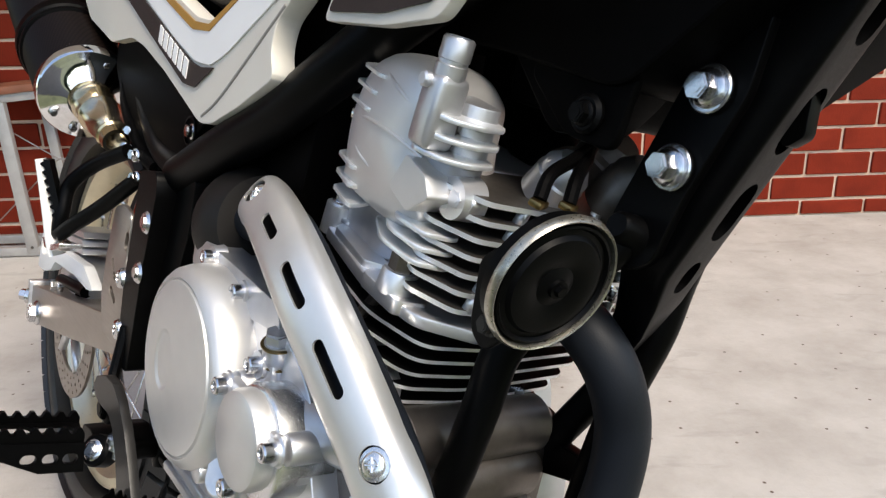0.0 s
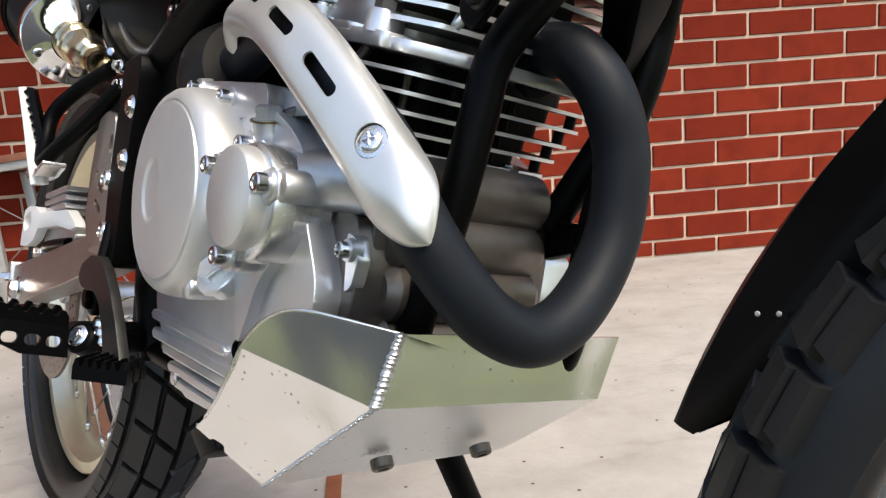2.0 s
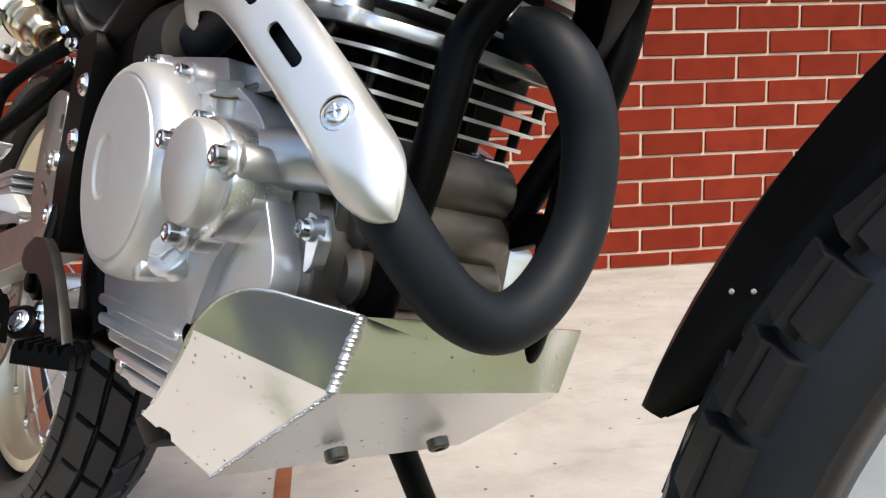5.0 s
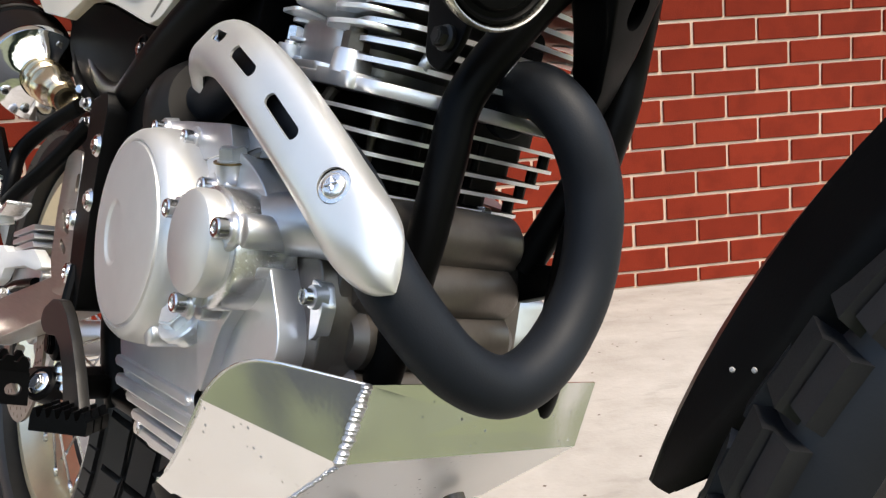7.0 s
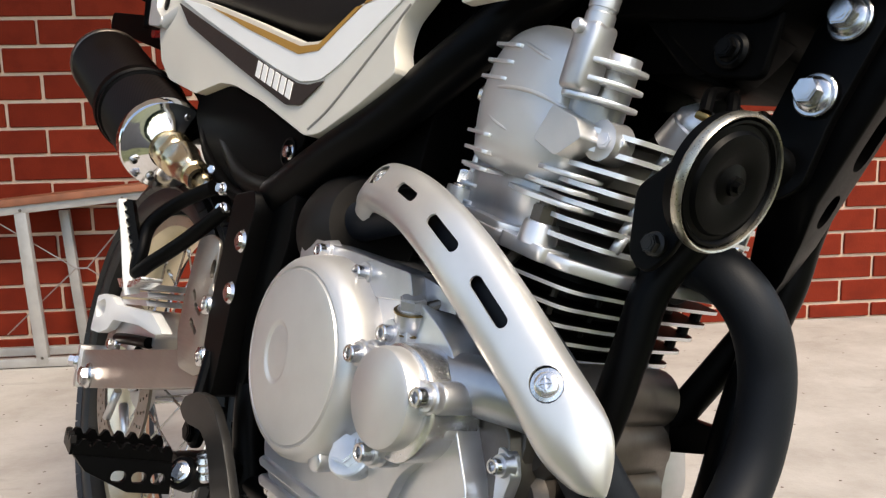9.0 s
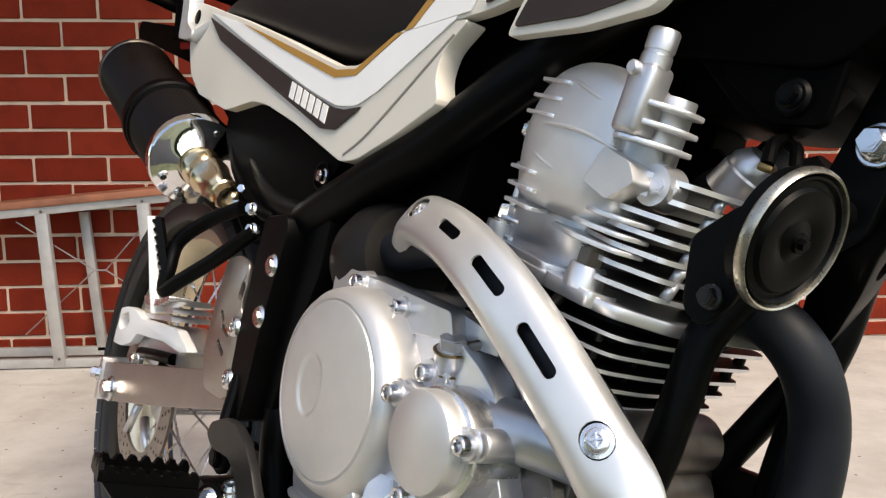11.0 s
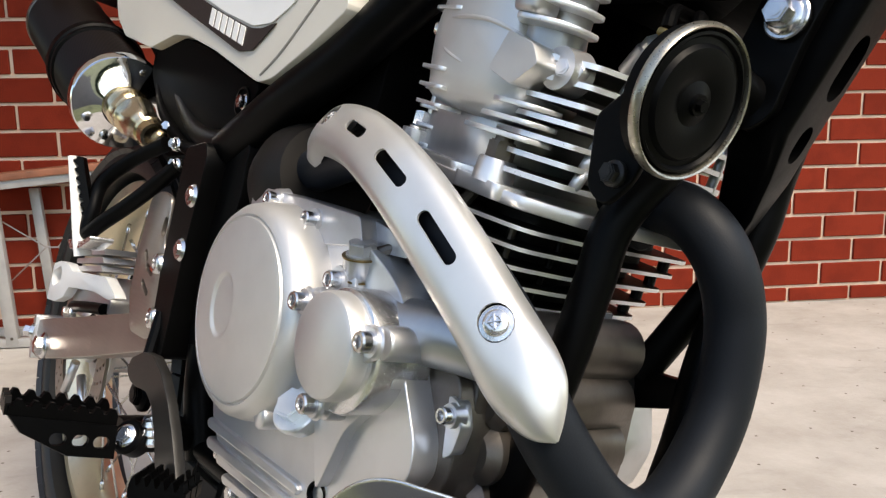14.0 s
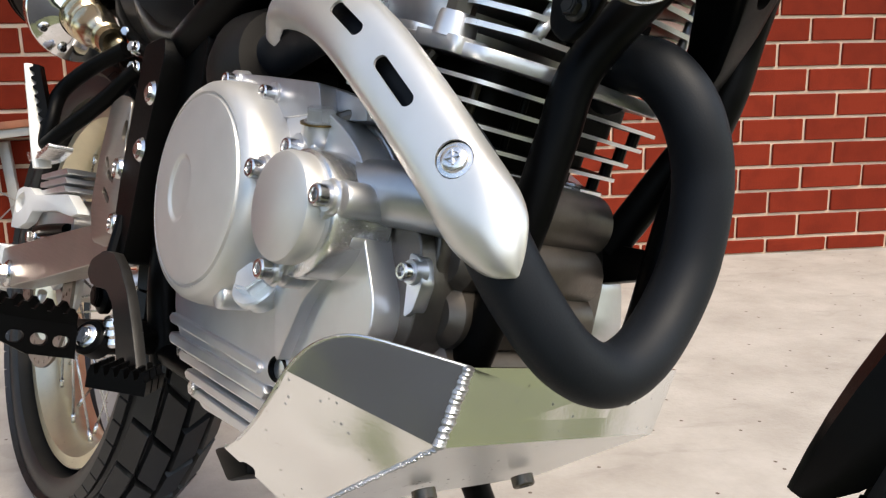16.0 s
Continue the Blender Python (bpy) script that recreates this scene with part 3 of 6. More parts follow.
def pivot_plate():
    bm = bmesh.new()
    prism(bm, rounded([(-0.272, 0.610), (-0.228, 0.616), (-0.222, 0.60), (-0.238, 0.52), (-0.245, 0.45), (-0.25, 0.42), (-0.284, 0.425), (-0.285, 0.5)], 0.008), -0.123, -0.095, 0.004)
    part("pivot_plate", bm, BLACK, frame_body)
    bm = bmesh.new()
    prism(bm, rounded([(-0.226, 0.619), (-0.182, 0.62), (-0.184, 0.57), (-0.205, 0.51), (-0.224, 0.44), (-0.238, 0.42), (-0.24, 0.5)], 0.008), -0.105, -0.075, 0.005)
    part("pivot_casting", bm, BLACK, frame_body)
    for p in ((-0.240, 0.568), (-0.246, 0.520)):
        bm = bmesh.new()
        m = frame_to((p[0], -0.123, p[1]), RIGHT)
        lathe(bm, [(0, 0.003), (0.0085, 0.0025), (0.0105, 0)], m, 24)
        lathe(bm, [(0, 0.0045), (0.0055, 0.0045), (0.0055, 0.002)], m, 6)
        part("plate_bolt", bm, STEEL, frame_body)
    tube_part("lower_tube", [(-0.232, -0.09, 0.44), (-0.225, -0.09, 0.40), (-0.21, -0.085, 0.345)], 0.016, None, frame_body)


pivot_plate()
# sub-frame rails and the black mass of air box and inner guards
tube_part("seat_rail", [(-0.235, -0.095, 0.617), (-0.32, -0.092, 0.63), (-0.43, -0.085, 0.69), (-0.62, -0.08, 0.80)], 0.013, None, frame_body)
tube_part("cross_tube", [(-0.22, -0.09, 0.355), (-0.13, -0.085, 0.352)], 0.01, None, frame_body)


def inner_guard(name, outline, y0, y1, bev=0.01, label=""):
    bm = bmesh.new()
    prism(bm, rounded(outline, 0.015), y0, y1, bev)
    return part(name, bm, PLASTIC, bike, label)


inner_guard("air_box", [(-0.34, 0.60), (-0.06, 0.60), (-0.04, 0.72), (0.0, 0.80), (-0.36, 0.80), (-0.50, 0.74)], -0.075, 0.085)
inner_guard("rear_inner_guard", [(-0.27, 0.36), (-0.155, 0.37), (-0.155, 0.61), (-0.24, 0.61)], -0.06, 0.06)
inner_guard("tank_underside", [(-0.06, 0.76), (0.10, 0.755), (0.20, 0.74), (0.30, 0.83), (0.34, 1.0), (-0.05, 0.95)], -0.05, 0.11)
inner_guard("inner_shroud", [(0.095, 0.765), (0.135, 0.755), (0.19, 0.70), (0.215, 0.72), (0.36, 0.93), (0.25, 0.98)], -0.10, -0.055, 0.006, "black inner guard behind the shroud").location = (-0.033, 0.056, 0.010)
inner_guard("rear_fender", [(-0.34, 0.66), (-0.42, 0.70), (-0.66, 0.84), (-1.05, 0.90), (-1.05, 0.87), (-0.68, 0.79), (-0.45, 0.66), (-0.36, 0.58)], -0.07, 0.07)
inner_guard("tank_side", [(-0.10, 0.775), (0.02, 0.785), (0.10, 0.87), (0.15, 0.95), (0.05, 0.97), (-0.05, 0.84)], -0.106, -0.04, 0.004)
inner_guard("seat_base", [(-0.60, 0.80), (-0.40, 0.765), (-0.22, 0.715), (-0.12, 0.735), (-0.06, 0.79), (-0.20, 0.80), (-0.40, 0.825), (-0.57, 0.86)], -0.08, 0.08, 0.006)
# added block that fills the gap between head and tank with black
inner_guard("black_filler", [(0.085, 0.728), (0.165, 0.722), (0.175, 0.765), (0.09, 0.775)], -0.02, 0.06, 0.006)
bm = bmesh.new()
lathe(bm, [(0, 0), (0.022, 0), (0.024, 0.02), (0.022, 0.05), (0, 0.05)], frame_to((0.075, 0.045, 0.69), (-0.6, 0, 0.5)), 24)
part("carburettor", bm, PLASTIC, bike)

# ---- skid plate ----


def plate(bm, corners, thick):
    """A flat sheet through corners, thickened along its normal."""
    P = [Vector(c) for c in corners]
    nrm = (P[1] - P[0]).cross(P[2] - P[0]).normalized() * thick
    if nrm.dot(Vector((0.06, 0, 0.43)) - P[0]) < 0:
        nrm = -nrm
    a = [bm.verts.new(p) for p in P]
    b = [bm.verts.new(p + nrm) for p in P]
    bm.faces.new(a)
    bm.faces.new(b[::-1])
    for i in range(len(P)):
        j = (i + 1) % len(P)
        bm.faces.new((a[i], b[i], b[j], a[j]))


def skid_plate():
    wt, lt, wb, ll = (0.1555, -0.0880, 0.4368), (0.1605, 0.0865, 0.4362), (0.1565, -0.1010, 0.3970), (0.1565, 0.0775, 0.3940)
    tip, tipl = (0.040, -0.099, 0.316), (0.040, 0.095, 0.316)
    rear, rearl = (0.0, -0.132, 0.346), (0.0, 0.128, 0.346)
    arc = [(0.128, -0.124, 0.443), (0.112, -0.13, 0.442), (0.096, -0.134, 0.437), (0.08, -0.1365, 0.427), (0.066, -0.138, 0.412), (0.054, -0.138, 0.394), (0.038, -0.137, 0.374), (0.02, -0.135, 0.358)]
    arc = spline(arc, 4)
    bm = bmesh.new()
    plate(bm, (wt, lt, ll, wb), 0.0014)
    ob = part("skid_plate", bm, SKID, bike, "folded bare aluminium skid plate with welded seam")
    low = bmesh.new()
    plate(low, (wb, ll, (0.06, 0.09, 0.33), tip), 0.0014)
    part("bottom_plate", low, SKIDLOW, ob)
    up = bmesh.new()
    plate(up, [wb, wt, *arc[:17]][::-1], 0.0012)
    part("side_wing", up, SKID, ob)
    side = bmesh.new()
    plate(side, [wb, *arc[16:], rear, tip], 0.0012)
    part("side_plate", side, SKID, ob)
    edge = bmesh.new()
    tube(edge, [wt, *arc], 0.0010, 8, smooth=False)
    part("rolled_edge", edge, POLISH, ob)
    base = bmesh.new()
    plate(base, (tip, (0.06, 0.09, 0.33), rearl, (0.0, -0.02, 0.325), rear), 0.003)
    part("rear_plate", base, SKIDLOW, ob)
    bm = bmesh.new()
    prism(bm, [(-0.03, 0.335), (0.012, 0.352), (0.02, 0.335), (-0.005, 0.322)], -0.125, -0.09, 0.003)
    part("rear_bracket", bm, BLACK, ob)
    rnd = random.Random(3)
    weld = bmesh.new()
    for a, b, n, r in ((wt, wb, 17, 0.0030), (wb, tip, 70, 0.0012)):
        a, b = Vector(a), Vector(b)
        for i in range(n):
            p = a.lerp(b, (i + 0.5) / n) + Vector((rnd.uniform(-.0006, .0006), -0.0008, rnd.uniform(-.0006, .0006)))
            t = bmesh.new()
            bmesh.ops.create_uvsphere(t, u_segments=10, v_segments=6, radius=r * rnd.uniform(0.85, 1.15))
            add(weld, t, Matrix.Translation(p) @ Matrix.Diagonal((1, 1.2, 0.75, 1)))
    part("weld_seam", weld, HEADCAST, ob, "beaded weld")
    nrm = (Vector(ll) - Vector(wb)).cross(Vector(tip) - Vector(wb)).normalized()
    if nrm.z > 0:
        nrm = -nrm
    for p in ((0.084, -0.042, 0.345), (0.093, 0.034, 0.350)):
        q = Vector(p)
        q -= nrm * ((q - Vector(wb)).dot(nrm) - 0.003)
        bm = bmesh.new()
        m = frame_to(q, nrm)
        lathe(bm, [(0, 0), (0.0075, 0), (0.0075, 0.006), (0.0065, 0.0072), (0.004, 0.0072), (0.004, 0.004), (0, 0.004)], m, 20)
        part("skid_bolt", bm, DARKSTEEL, ob)
    return ob


skid_plate()

# ---- exhaust ----
PIPE_PATH = [(0.1041, 0.0124, 0.6176), (0.1397, 0.0085, 0.6124), (0.1693, 0.0045, 0.6048), (0.1867, 0.0143, 0.5832), (0.1917, 0.0277, 0.5499), (0.1907, 0.0308, 0.5076), (0.1907, 0.0173, 0.4734), (0.1923, -0.0058, 0.4503), (0.1907, -0.0301, 0.4418), (0.1871, -0.0577, 0.4509), (0.1815, -0.0826, 0.4728), (0.1715, -0.1010, 0.4990), (0.1500, -0.1075, 0.5315), (0.1115, -0.1110, 0.5615), (0.0665, -0.1130, 0.5905), (0.0145, -0.1060, 0.6110), (-0.037, -0.094, 0.6150), (-0.12, -0.083, 0.601), (-0.22, -0.075, 0.592), (-0.29, -0.07, 0.592)]
header = tube_part("exhaust", PIPE_PATH, 0.0168, PIPE, None, 28, "matt black exhaust header pipe", 8)
bm = bmesh.new()
prism(bm, rounded([(-0.03, -0.014), (0.03, -0.014), (0.036, 0), (0.03, 0.014), (-0.03, 0.014), (-0.036, 0)], 0.006), -0.004, 0.004, 0.001, frame_to((0.133, 0.012, 0.6175), (1, 0, -0.2)) @ pose(0, 0, 0, 90, 0, 90))
part("port_flange", bm, PIPE, header)
bolt(header, (0.146, 0.044, 0.6213), (1, 0, -0.2), 0.0045, 0.006, 1.3)
bm = bmesh.new()
lathe(bm, [(0.0, 0), (0.040, 0.0), (0.046, 0.012), (0.050, 0.03), (0.046, 0.05), (0, 0.05)], frame_to((-0.10, -0.075, 0.60), (-1, 0.1, -0.25)), 32)
part("pipe_muff", bm, MUFF, header, "dull dark pipe joint")


def heat_shield():
    ctrl = [(-0.073, -0.092, 0.6185), (-0.060, -0.100, 0.6255), (-0.037, -0.1085, 0.6285), (0.0140, -0.1195, 0.6190), (0.0658, -0.1250, 0.5972), (0.1102, -0.1210, 0.5652), (0.1525, -0.1145, 0.5285), (0.173, -0.1105, 0.5080), (0.185, -0.1090, 0.4955), (0.194, -0.1070, 0.4875)]
    line = spline(ctrl, 8)
    n = len(line)
    shell = []
    for off in (0.0, -0.0022):
        rings = []
        for i, p in enumerate(line):
            d = (line[min(i + 1, n - 1)] - line[max(i - 1, 0)]).normalized()
            f = i / (n - 1)
            out = Vector((0.12, -1, 0.42 - 0.25 * max(0, f - 0.6) + 0.4 * max(0.0, 1 - f / 0.42)))
            out = (out - out.dot(d) * d).normalized()
            side = d.cross(out)
            w = 0.0188 + 0.0020 * math.exp(-((f - 0.78) / 0.1) ** 2) + 0.0018 * math.exp(-((f - 0.5) / 0.2) ** 2)
            if f > 0.72:
                w *= max(0.05, (1 - (min(0.279, f - 0.72) / 0.28) ** 2.0) ** 0.8)
            w *= 1.04 - 0.04 * min(1.0, max(0.0, (f - 0.12) / 0.33))
            r = []
            for k in range(21):
                a = radians(-102 + 204 * k / 20)
                ca, sa = math.cos(a), math.sin(a)
                e = 0.72 + 0.5 * min(1.0, max(0.0, (f - 0.70) / 0.14))
                r.append(p + max(w * 0.4, w + off) * (math.copysign(abs(ca) ** e, ca) * out * 0.72 + math.copysign(abs(sa) ** e, sa) * side))
            rings.append(r)
        shell.append(rings)
    bm = bmesh.new()
    A, B = [[[bm.verts.new(v) for v in r] for r in rings] for rings in shell]
    for i in range(n - 1):
        for k in range(20):
            bm.faces.new((A[i][k], A[i][k + 1], A[i + 1][k + 1], A[i + 1][k]))
            bm.faces.new((B[i][k + 1], B[i][k], B[i + 1][k], B[i + 1][k + 1]))
        bm.faces.new((A[i][0], A[i + 1][0], B[i + 1][0], B[i][0]))
        bm.faces.new((A[i][20], B[i][20], B[i + 1][20], A[i + 1][20]))
    for i in (0, n - 1):
        for k in range(20):
            bm.faces.new((A[i][k], B[i][k], B[i][k + 1], A[i][k + 1]))
    ob = part("heat_shield", bm, SHIELD, header, "satin silver heat shield with slots")

    def at(f):
        i = f * (n - 1)
        j = int(i)
        p = line[j].lerp(line[min(j + 1, n - 1)], i - j)
        d = (line[min(j + 1, n - 1)] - line[max(j - 1, 0)]).normalized()
        out = Vector((0.12, -1, 0.42 + 0.4 * max(0.0, 1 - f / 0.42)))
        out = (out - out.dot(d) * d).normalized()
        return p, d, out
    cuts = []
    for x0, x1, r in ((0.0045, 0.0245, 0.0038), (0.054, 0.078, 0.0040), (0.099, 0.122, 0.0040)):
        f = [min(range(n), key=lambda i: abs(line[i].x - x)) / (n - 1) for x in (x0, x1)]
        p, d, out = at(sum(f) / 2)
        half = (line[round(f[1] * (n - 1))] - line[round(f[0] * (n - 1))]).length / 2
        cuts.append(slot_cutter(p + out * 0.016 + out.cross(d) * 0.0012, out, d, half, r, 0.02))
    fb = min(range(n), key=lambda i: abs(line[i].x - 0.1525)) / (n - 1)
    pb, db, ob_out = at(fb)
    bolt_out = (ob_out + ob_out.cross(db) * 0.12).normalized()
    bolt_at = pb + ob_out * 0.0140 + ob_out.cross(db) * 0.0050
    cuts.append(slot_cutter(bolt_at, bolt_out, db, 0.0008, 0.0092, 0.006))
    fa = min(range(n), key=lambda i: abs(line[i].x + 0.036)) / (n - 1)
    pa, da, a_out = at(fa)
    top_out = (a_out + da * 0.45).normalized()
    top_at = pa + a_out * 0.0125 + a_out.cross(da) * 0.002
    cuts.append(slot_cutter(top_at, top_out, da, 0.0012, 0.0092, 0.008))
    cut(ob, cuts)
    for f, r in ((fb, 0.0079), (fa, 0.0068)):
        p, d, out = at(f)
        bm = bmesh.new()
        m = frame_to(bolt_at - bolt_out * 0.001, bolt_out) if f == fb else frame_to(top_at - top_out * 0.0035, top_out)
        lathe(bm, [(0.0, 0.003), (r * 0.32, 0.003), (r * 0.34, 0.0018), (r * 0.38, 0.0032), (r * 0.62, 0.003), (r * 0.8, 0.002), (r * 0.86, 0.0005), (r * 1.12, 0.0), (r * 1.12, -0.003), (0, -0.003)], m, 32)
        for a in (20, 110):
            box(bm, (r * 1.0, r * 0.16, 0.0012), m @ pose(0, 0, 0.0034, 0, 0, a), 0.0003, 1)
        part("shield_bolt", bm, POLISH, ob)
    return ob


heat_shield()


def muffler():
    a, b = Vector((-0.488, -0.121, 0.654)), Vector((-0.834, -0.116, 0.779))
    ax = (b - a).normalized()
    L = (b - a).length
    m = frame_to(a, ax)
    bm = bmesh.new()
    lathe(bm, [(0.048, 0.004)] + [(0.0510 + (0.0009 if k % 2 else 0), 0.006 + (L - 0.012) * k / 170) for k in range(171)] + [(0.048, L - 0.002)], m, 112)
    ob = part("muffler", bm, CARBON, bike, "carbon fibre muffler with chrome cap", smooth=12)
    bm = bmesh.new()
    lathe(bm, [(0.0, -0.012), (0.024, -0.012), (0.030, -0.0075), (0.038, -0.003), (0.046, -0.0005), (0.0515, 0.001), (0.0535, 0.005), (0.0535, 0.016), (0.0518, 0.018)], m, 64)
    part("front_cap", bm, CHROME, ob)
    bm = bmesh.new()
    lathe(bm, [(0.0, L), (0.04, L + 0.002), (0.050, L), (0.0535, L - 0.006), (0.0535, L - 0.014), (0.0518, L - 0.016)], m, 64)
    part("rear_cap", bm, DARKSTEEL, ob)
    bm = bmesh.new()
    lathe(bm, [(0.0518, 0.122), (0.0545, 0.123), (0.0555, 0.127), (0.0545, 0.130), (0.0572, 0.132), (0.0572, 0.146), (0.0545, 0.148), (0.0555, 0.151), (0.0545, 0.155), (0.0518, 0.156)], m, 64)
    part("clamp_band", bm, BLACK, ob, "black rubber-lined clamp")
    tip = Vector((-0.383, -0.1162, 0.6196))
    mc = frame_to(a, tip - a)
    n = (tip - a).length
    bm = bmesh.new()
    lathe(bm, [(0.030, -0.01), (0.030, 0.0), (0.0225, 0.004), (0.022, 0.018), (0.0235, 0.020), (0.0235, 0.023), (0.022, 0.025), (0.021, 0.044), (0.0225, 0.046), (0.0225, 0.049), (0.0212, 0.051), (0.0155, n - 0.020), (0.0163, n - 0.018), (0.0163, n - 0.014), (0.0145, n - 0.012), (0.0135, n), (0.010, n), (0.010, n - 0.01), (0, n - 0.01)], mc, 48)
    part("inlet_cone", bm, TITAN, ob, "bronze tinted stepped cone")
    for ang in (35, 75, 215, 255):
        q = mc @ Vector((0.041 * math.cos(radians(ang)), 0.041 * math.sin(radians(ang)), 0.001))
        bolt(ob, q, tip - a, 0.0038, 0.004, 1.3)
    for off in (0.0, 0.012):
        q = mc @ Vector((0.014, 0.012 - off * 1.5, n - 0.004))
        bolt(ob, q, (0.6, -0.7, 0.1), 0.0045, 0.008, 1.2)
    bm = bmesh.new()
    prism(bm, rounded([(-0.64, 0.69), (-0.60, 0.70), (-0.575, 0.645), (-0.60, 0.63), (-0.63, 0.65)], 0.006), -0.125, -0.10, 0.003)
    part("hanger", bm, BLACK, ob)
    return ob


muffler()

# ---- engine ----


def crankcase():
    bm = bmesh.new()
    outline = [(-0.15, 0.40), (-0.12, 0.352), (-0.02, 0.345), (0.07, 0.385), (0.10, 0.43), (0.10, 0.46), (0.084, 0.497), (0.075, 0.53), (0.057, 0.547), (0.024, 0.563), (-0.08, 0.575), (-0.136, 0.584), (-0.152, 0.52)]
    prism(bm, rounded(outline, 0.014), -0.092, 0.09, 0.004)
    ob = part("engine", bm, CAST, bike, "silver air-cooled single cylinder engine")
    bm = bmesh.new()
    outer = [(-0.146, 0.405), (-0.112, 0.375), (-0.02, 0.385), (0.05, 0.392), (0.092, 0.425), (0.106, 0.44), (0.105, 0.458), (0.083, 0.497), (0.076, 0.53), (0.056, 0.545), (0.024, 0.56), (-0.08, 0.572), (-0.132, 0.580), (-0.148, 0.52)]
    prism(bm, rounded(outer, 0.016, 6), -0.116, -0.093, 0.007, seg=3)
    part("case_cover", bm, CAST, ob)
    return ob


engine = crankcase()


def clutch_cover():
    m = frame_to((-0.0725, -0.1125, 0.498), RIGHT)
    bm = bmesh.new()
    prof = [(0.0770, -0.004), (0.0766, 0.010), (0.0755, 0.020), (0.0733, 0.0275), (0.0695, 0.0318), (0.0655, 0.0330), (0.0645, 0.0316), (0.0637, 0.0316), (0.0628, 0.0338)]
    prof += [(0.0605 - 0.0605 * k / 60, 0.0341 + 0.0021 * (k / 60) ** 0.7) for k in range(61)]
    lathe(bm, prof, m, 160)
    # the shallow oval finger dimple
    for v in bm.verts:
        q = (((v.co.x + 0.0905) / 0.0185) ** 2 + ((v.co.z - 0.4970) / 0.0235) ** 2)
        if q < 1 and v.co.y < -0.1445:
            v.co.y += 0.0016 * min(1.0, (1 - q) * 4.0)
    return part("clutch_cover", bm, COVER, engine, "satin silver round cover", smooth=50)


clutch_cover()


def round_boss(name, c, y0, y1, r, mat=None, parent=None, lip=0.0015, seg=40, d=None):
    bm = bmesh.new()
    m = frame_to((c[0], y0, c[1]), d or RIGHT)
    h = abs(y1 - y0)
    lathe(bm, [(r, 0), (r, h - lip * 1.6), (r - lip * 0.5, h - lip * 0.5), (r - lip * 1.5, h), (0, h + lip * 0.2)], m, seg)
    return part(name, bm, mat or CAST, parent or engine)


filt = round_boss("filter_cover", (0.0505, 0.4990), -0.137, -0.1510, 0.0315, COVER, lip=0.003, seg=64)
round_boss("filter_housing", (0.052, 0.497), -0.1, -0.138, 0.0365, POLISH, lip=0.002, seg=64)
for (x, z), (bx, bz), y in (((0.087, 0.5086), (0.062, 0.502), -0.1420), ((0.0087, 0.5172), (0.035, 0.507), -0.1405), ((0.0418, 0.4631), (0.048, 0.485), -0.1425)):
    bm = bmesh.new()
    side = Vector((bz - z, 0, x - bx)).normalized()
    ends = [Vector((x, 0, z)) + side * 0.0085, Vector((x, 0, z)) - side * 0.0085, Vector((bx, 0, bz)) - side * 0.015, Vector((bx, 0, bz)) + side * 0.015]
    prism(bm, [(p.x, p.z) for p in ends], y, y + 0.007, 0.002)
    part("filter_ear", bm, CAST, engine)
    round_boss("bolt_boss", (x, z), -0.105, y + 0.006, 0.0098)
bm = bmesh.new()
tube(bm, [(0.06, -0.108, 0.514), (0.10, -0.098, 0.516), (0.128, -0.088, 0.515)], 0.0185, 28)
# the darker casting carries the gallery's dark reflections as colour
part("oil_gallery", bm, HEADCAST, engine)
# the dished web under the filter housing
bm = bmesh.new()
prism(bm, rounded([(0.012, 0.455), (0.03, 0.405), (0.05, 0.45), (0.09, 0.487), (0.082, 0.50), (0.05, 0.462)], 0.008), -0.124, -0.112, 0.004, seg=3)
part("case_web", bm, CAST, engine)
# ribs along the sump
for z0, z1, x0, x1, y, r in ((0.3985, 0.3965, -0.140, 0.000, -0.1155, 0.0042), (0.3840, 0.3835, -0.138, 0.010, -0.1145, 0.0046), (0.3720, 0.3715, -0.134, 0.004, -0.1065, 0.0046), (0.3600, 0.3590, -0.122, 0.000, -0.1050, 0.0042), (0.3490, 0.3480, -0.112, -0.005, -0.1030, 0.0040)):
    bm = bmesh.new()
    prism(bm, [(x0, z0 - r), (x1, z1 - r), (x1 + 0.004, z1), (x1, z1 + r), (x0, z0 + r), (x0 - 0.004, z0)], y - 0.004, -0.085, 0.0018)
    part("sump_rib", bm, CAST, engine)
bm = bmesh.new()
prism(bm, rounded([(-0.14, 0.37), (-0.11, 0.338), (-0.01, 0.342), (0.03, 0.37), (0.02, 0.385), (-0.14, 0.385)], 0.01), -0.1, 0.08, 0.005)
part("sump", bm, CAST, engine)
# sight hole with black ring
bm = bmesh.new()
lathe(bm, [(0.0082, 0), (0.0082, 0.0055), (0.0076, 0.0062), (0.0066, 0.0062), (0.0062, 0.001), (0, 0.001)], frame_to((0.0225, -0.113, 0.4015), (0.25, -1, 0)), 28)
part("sight_hole", bm, BLACK, engine, "black rimmed hole")
round_boss("sight_boss", (0.0225, 0.4015), -0.1, -0.1165, 0.0115)
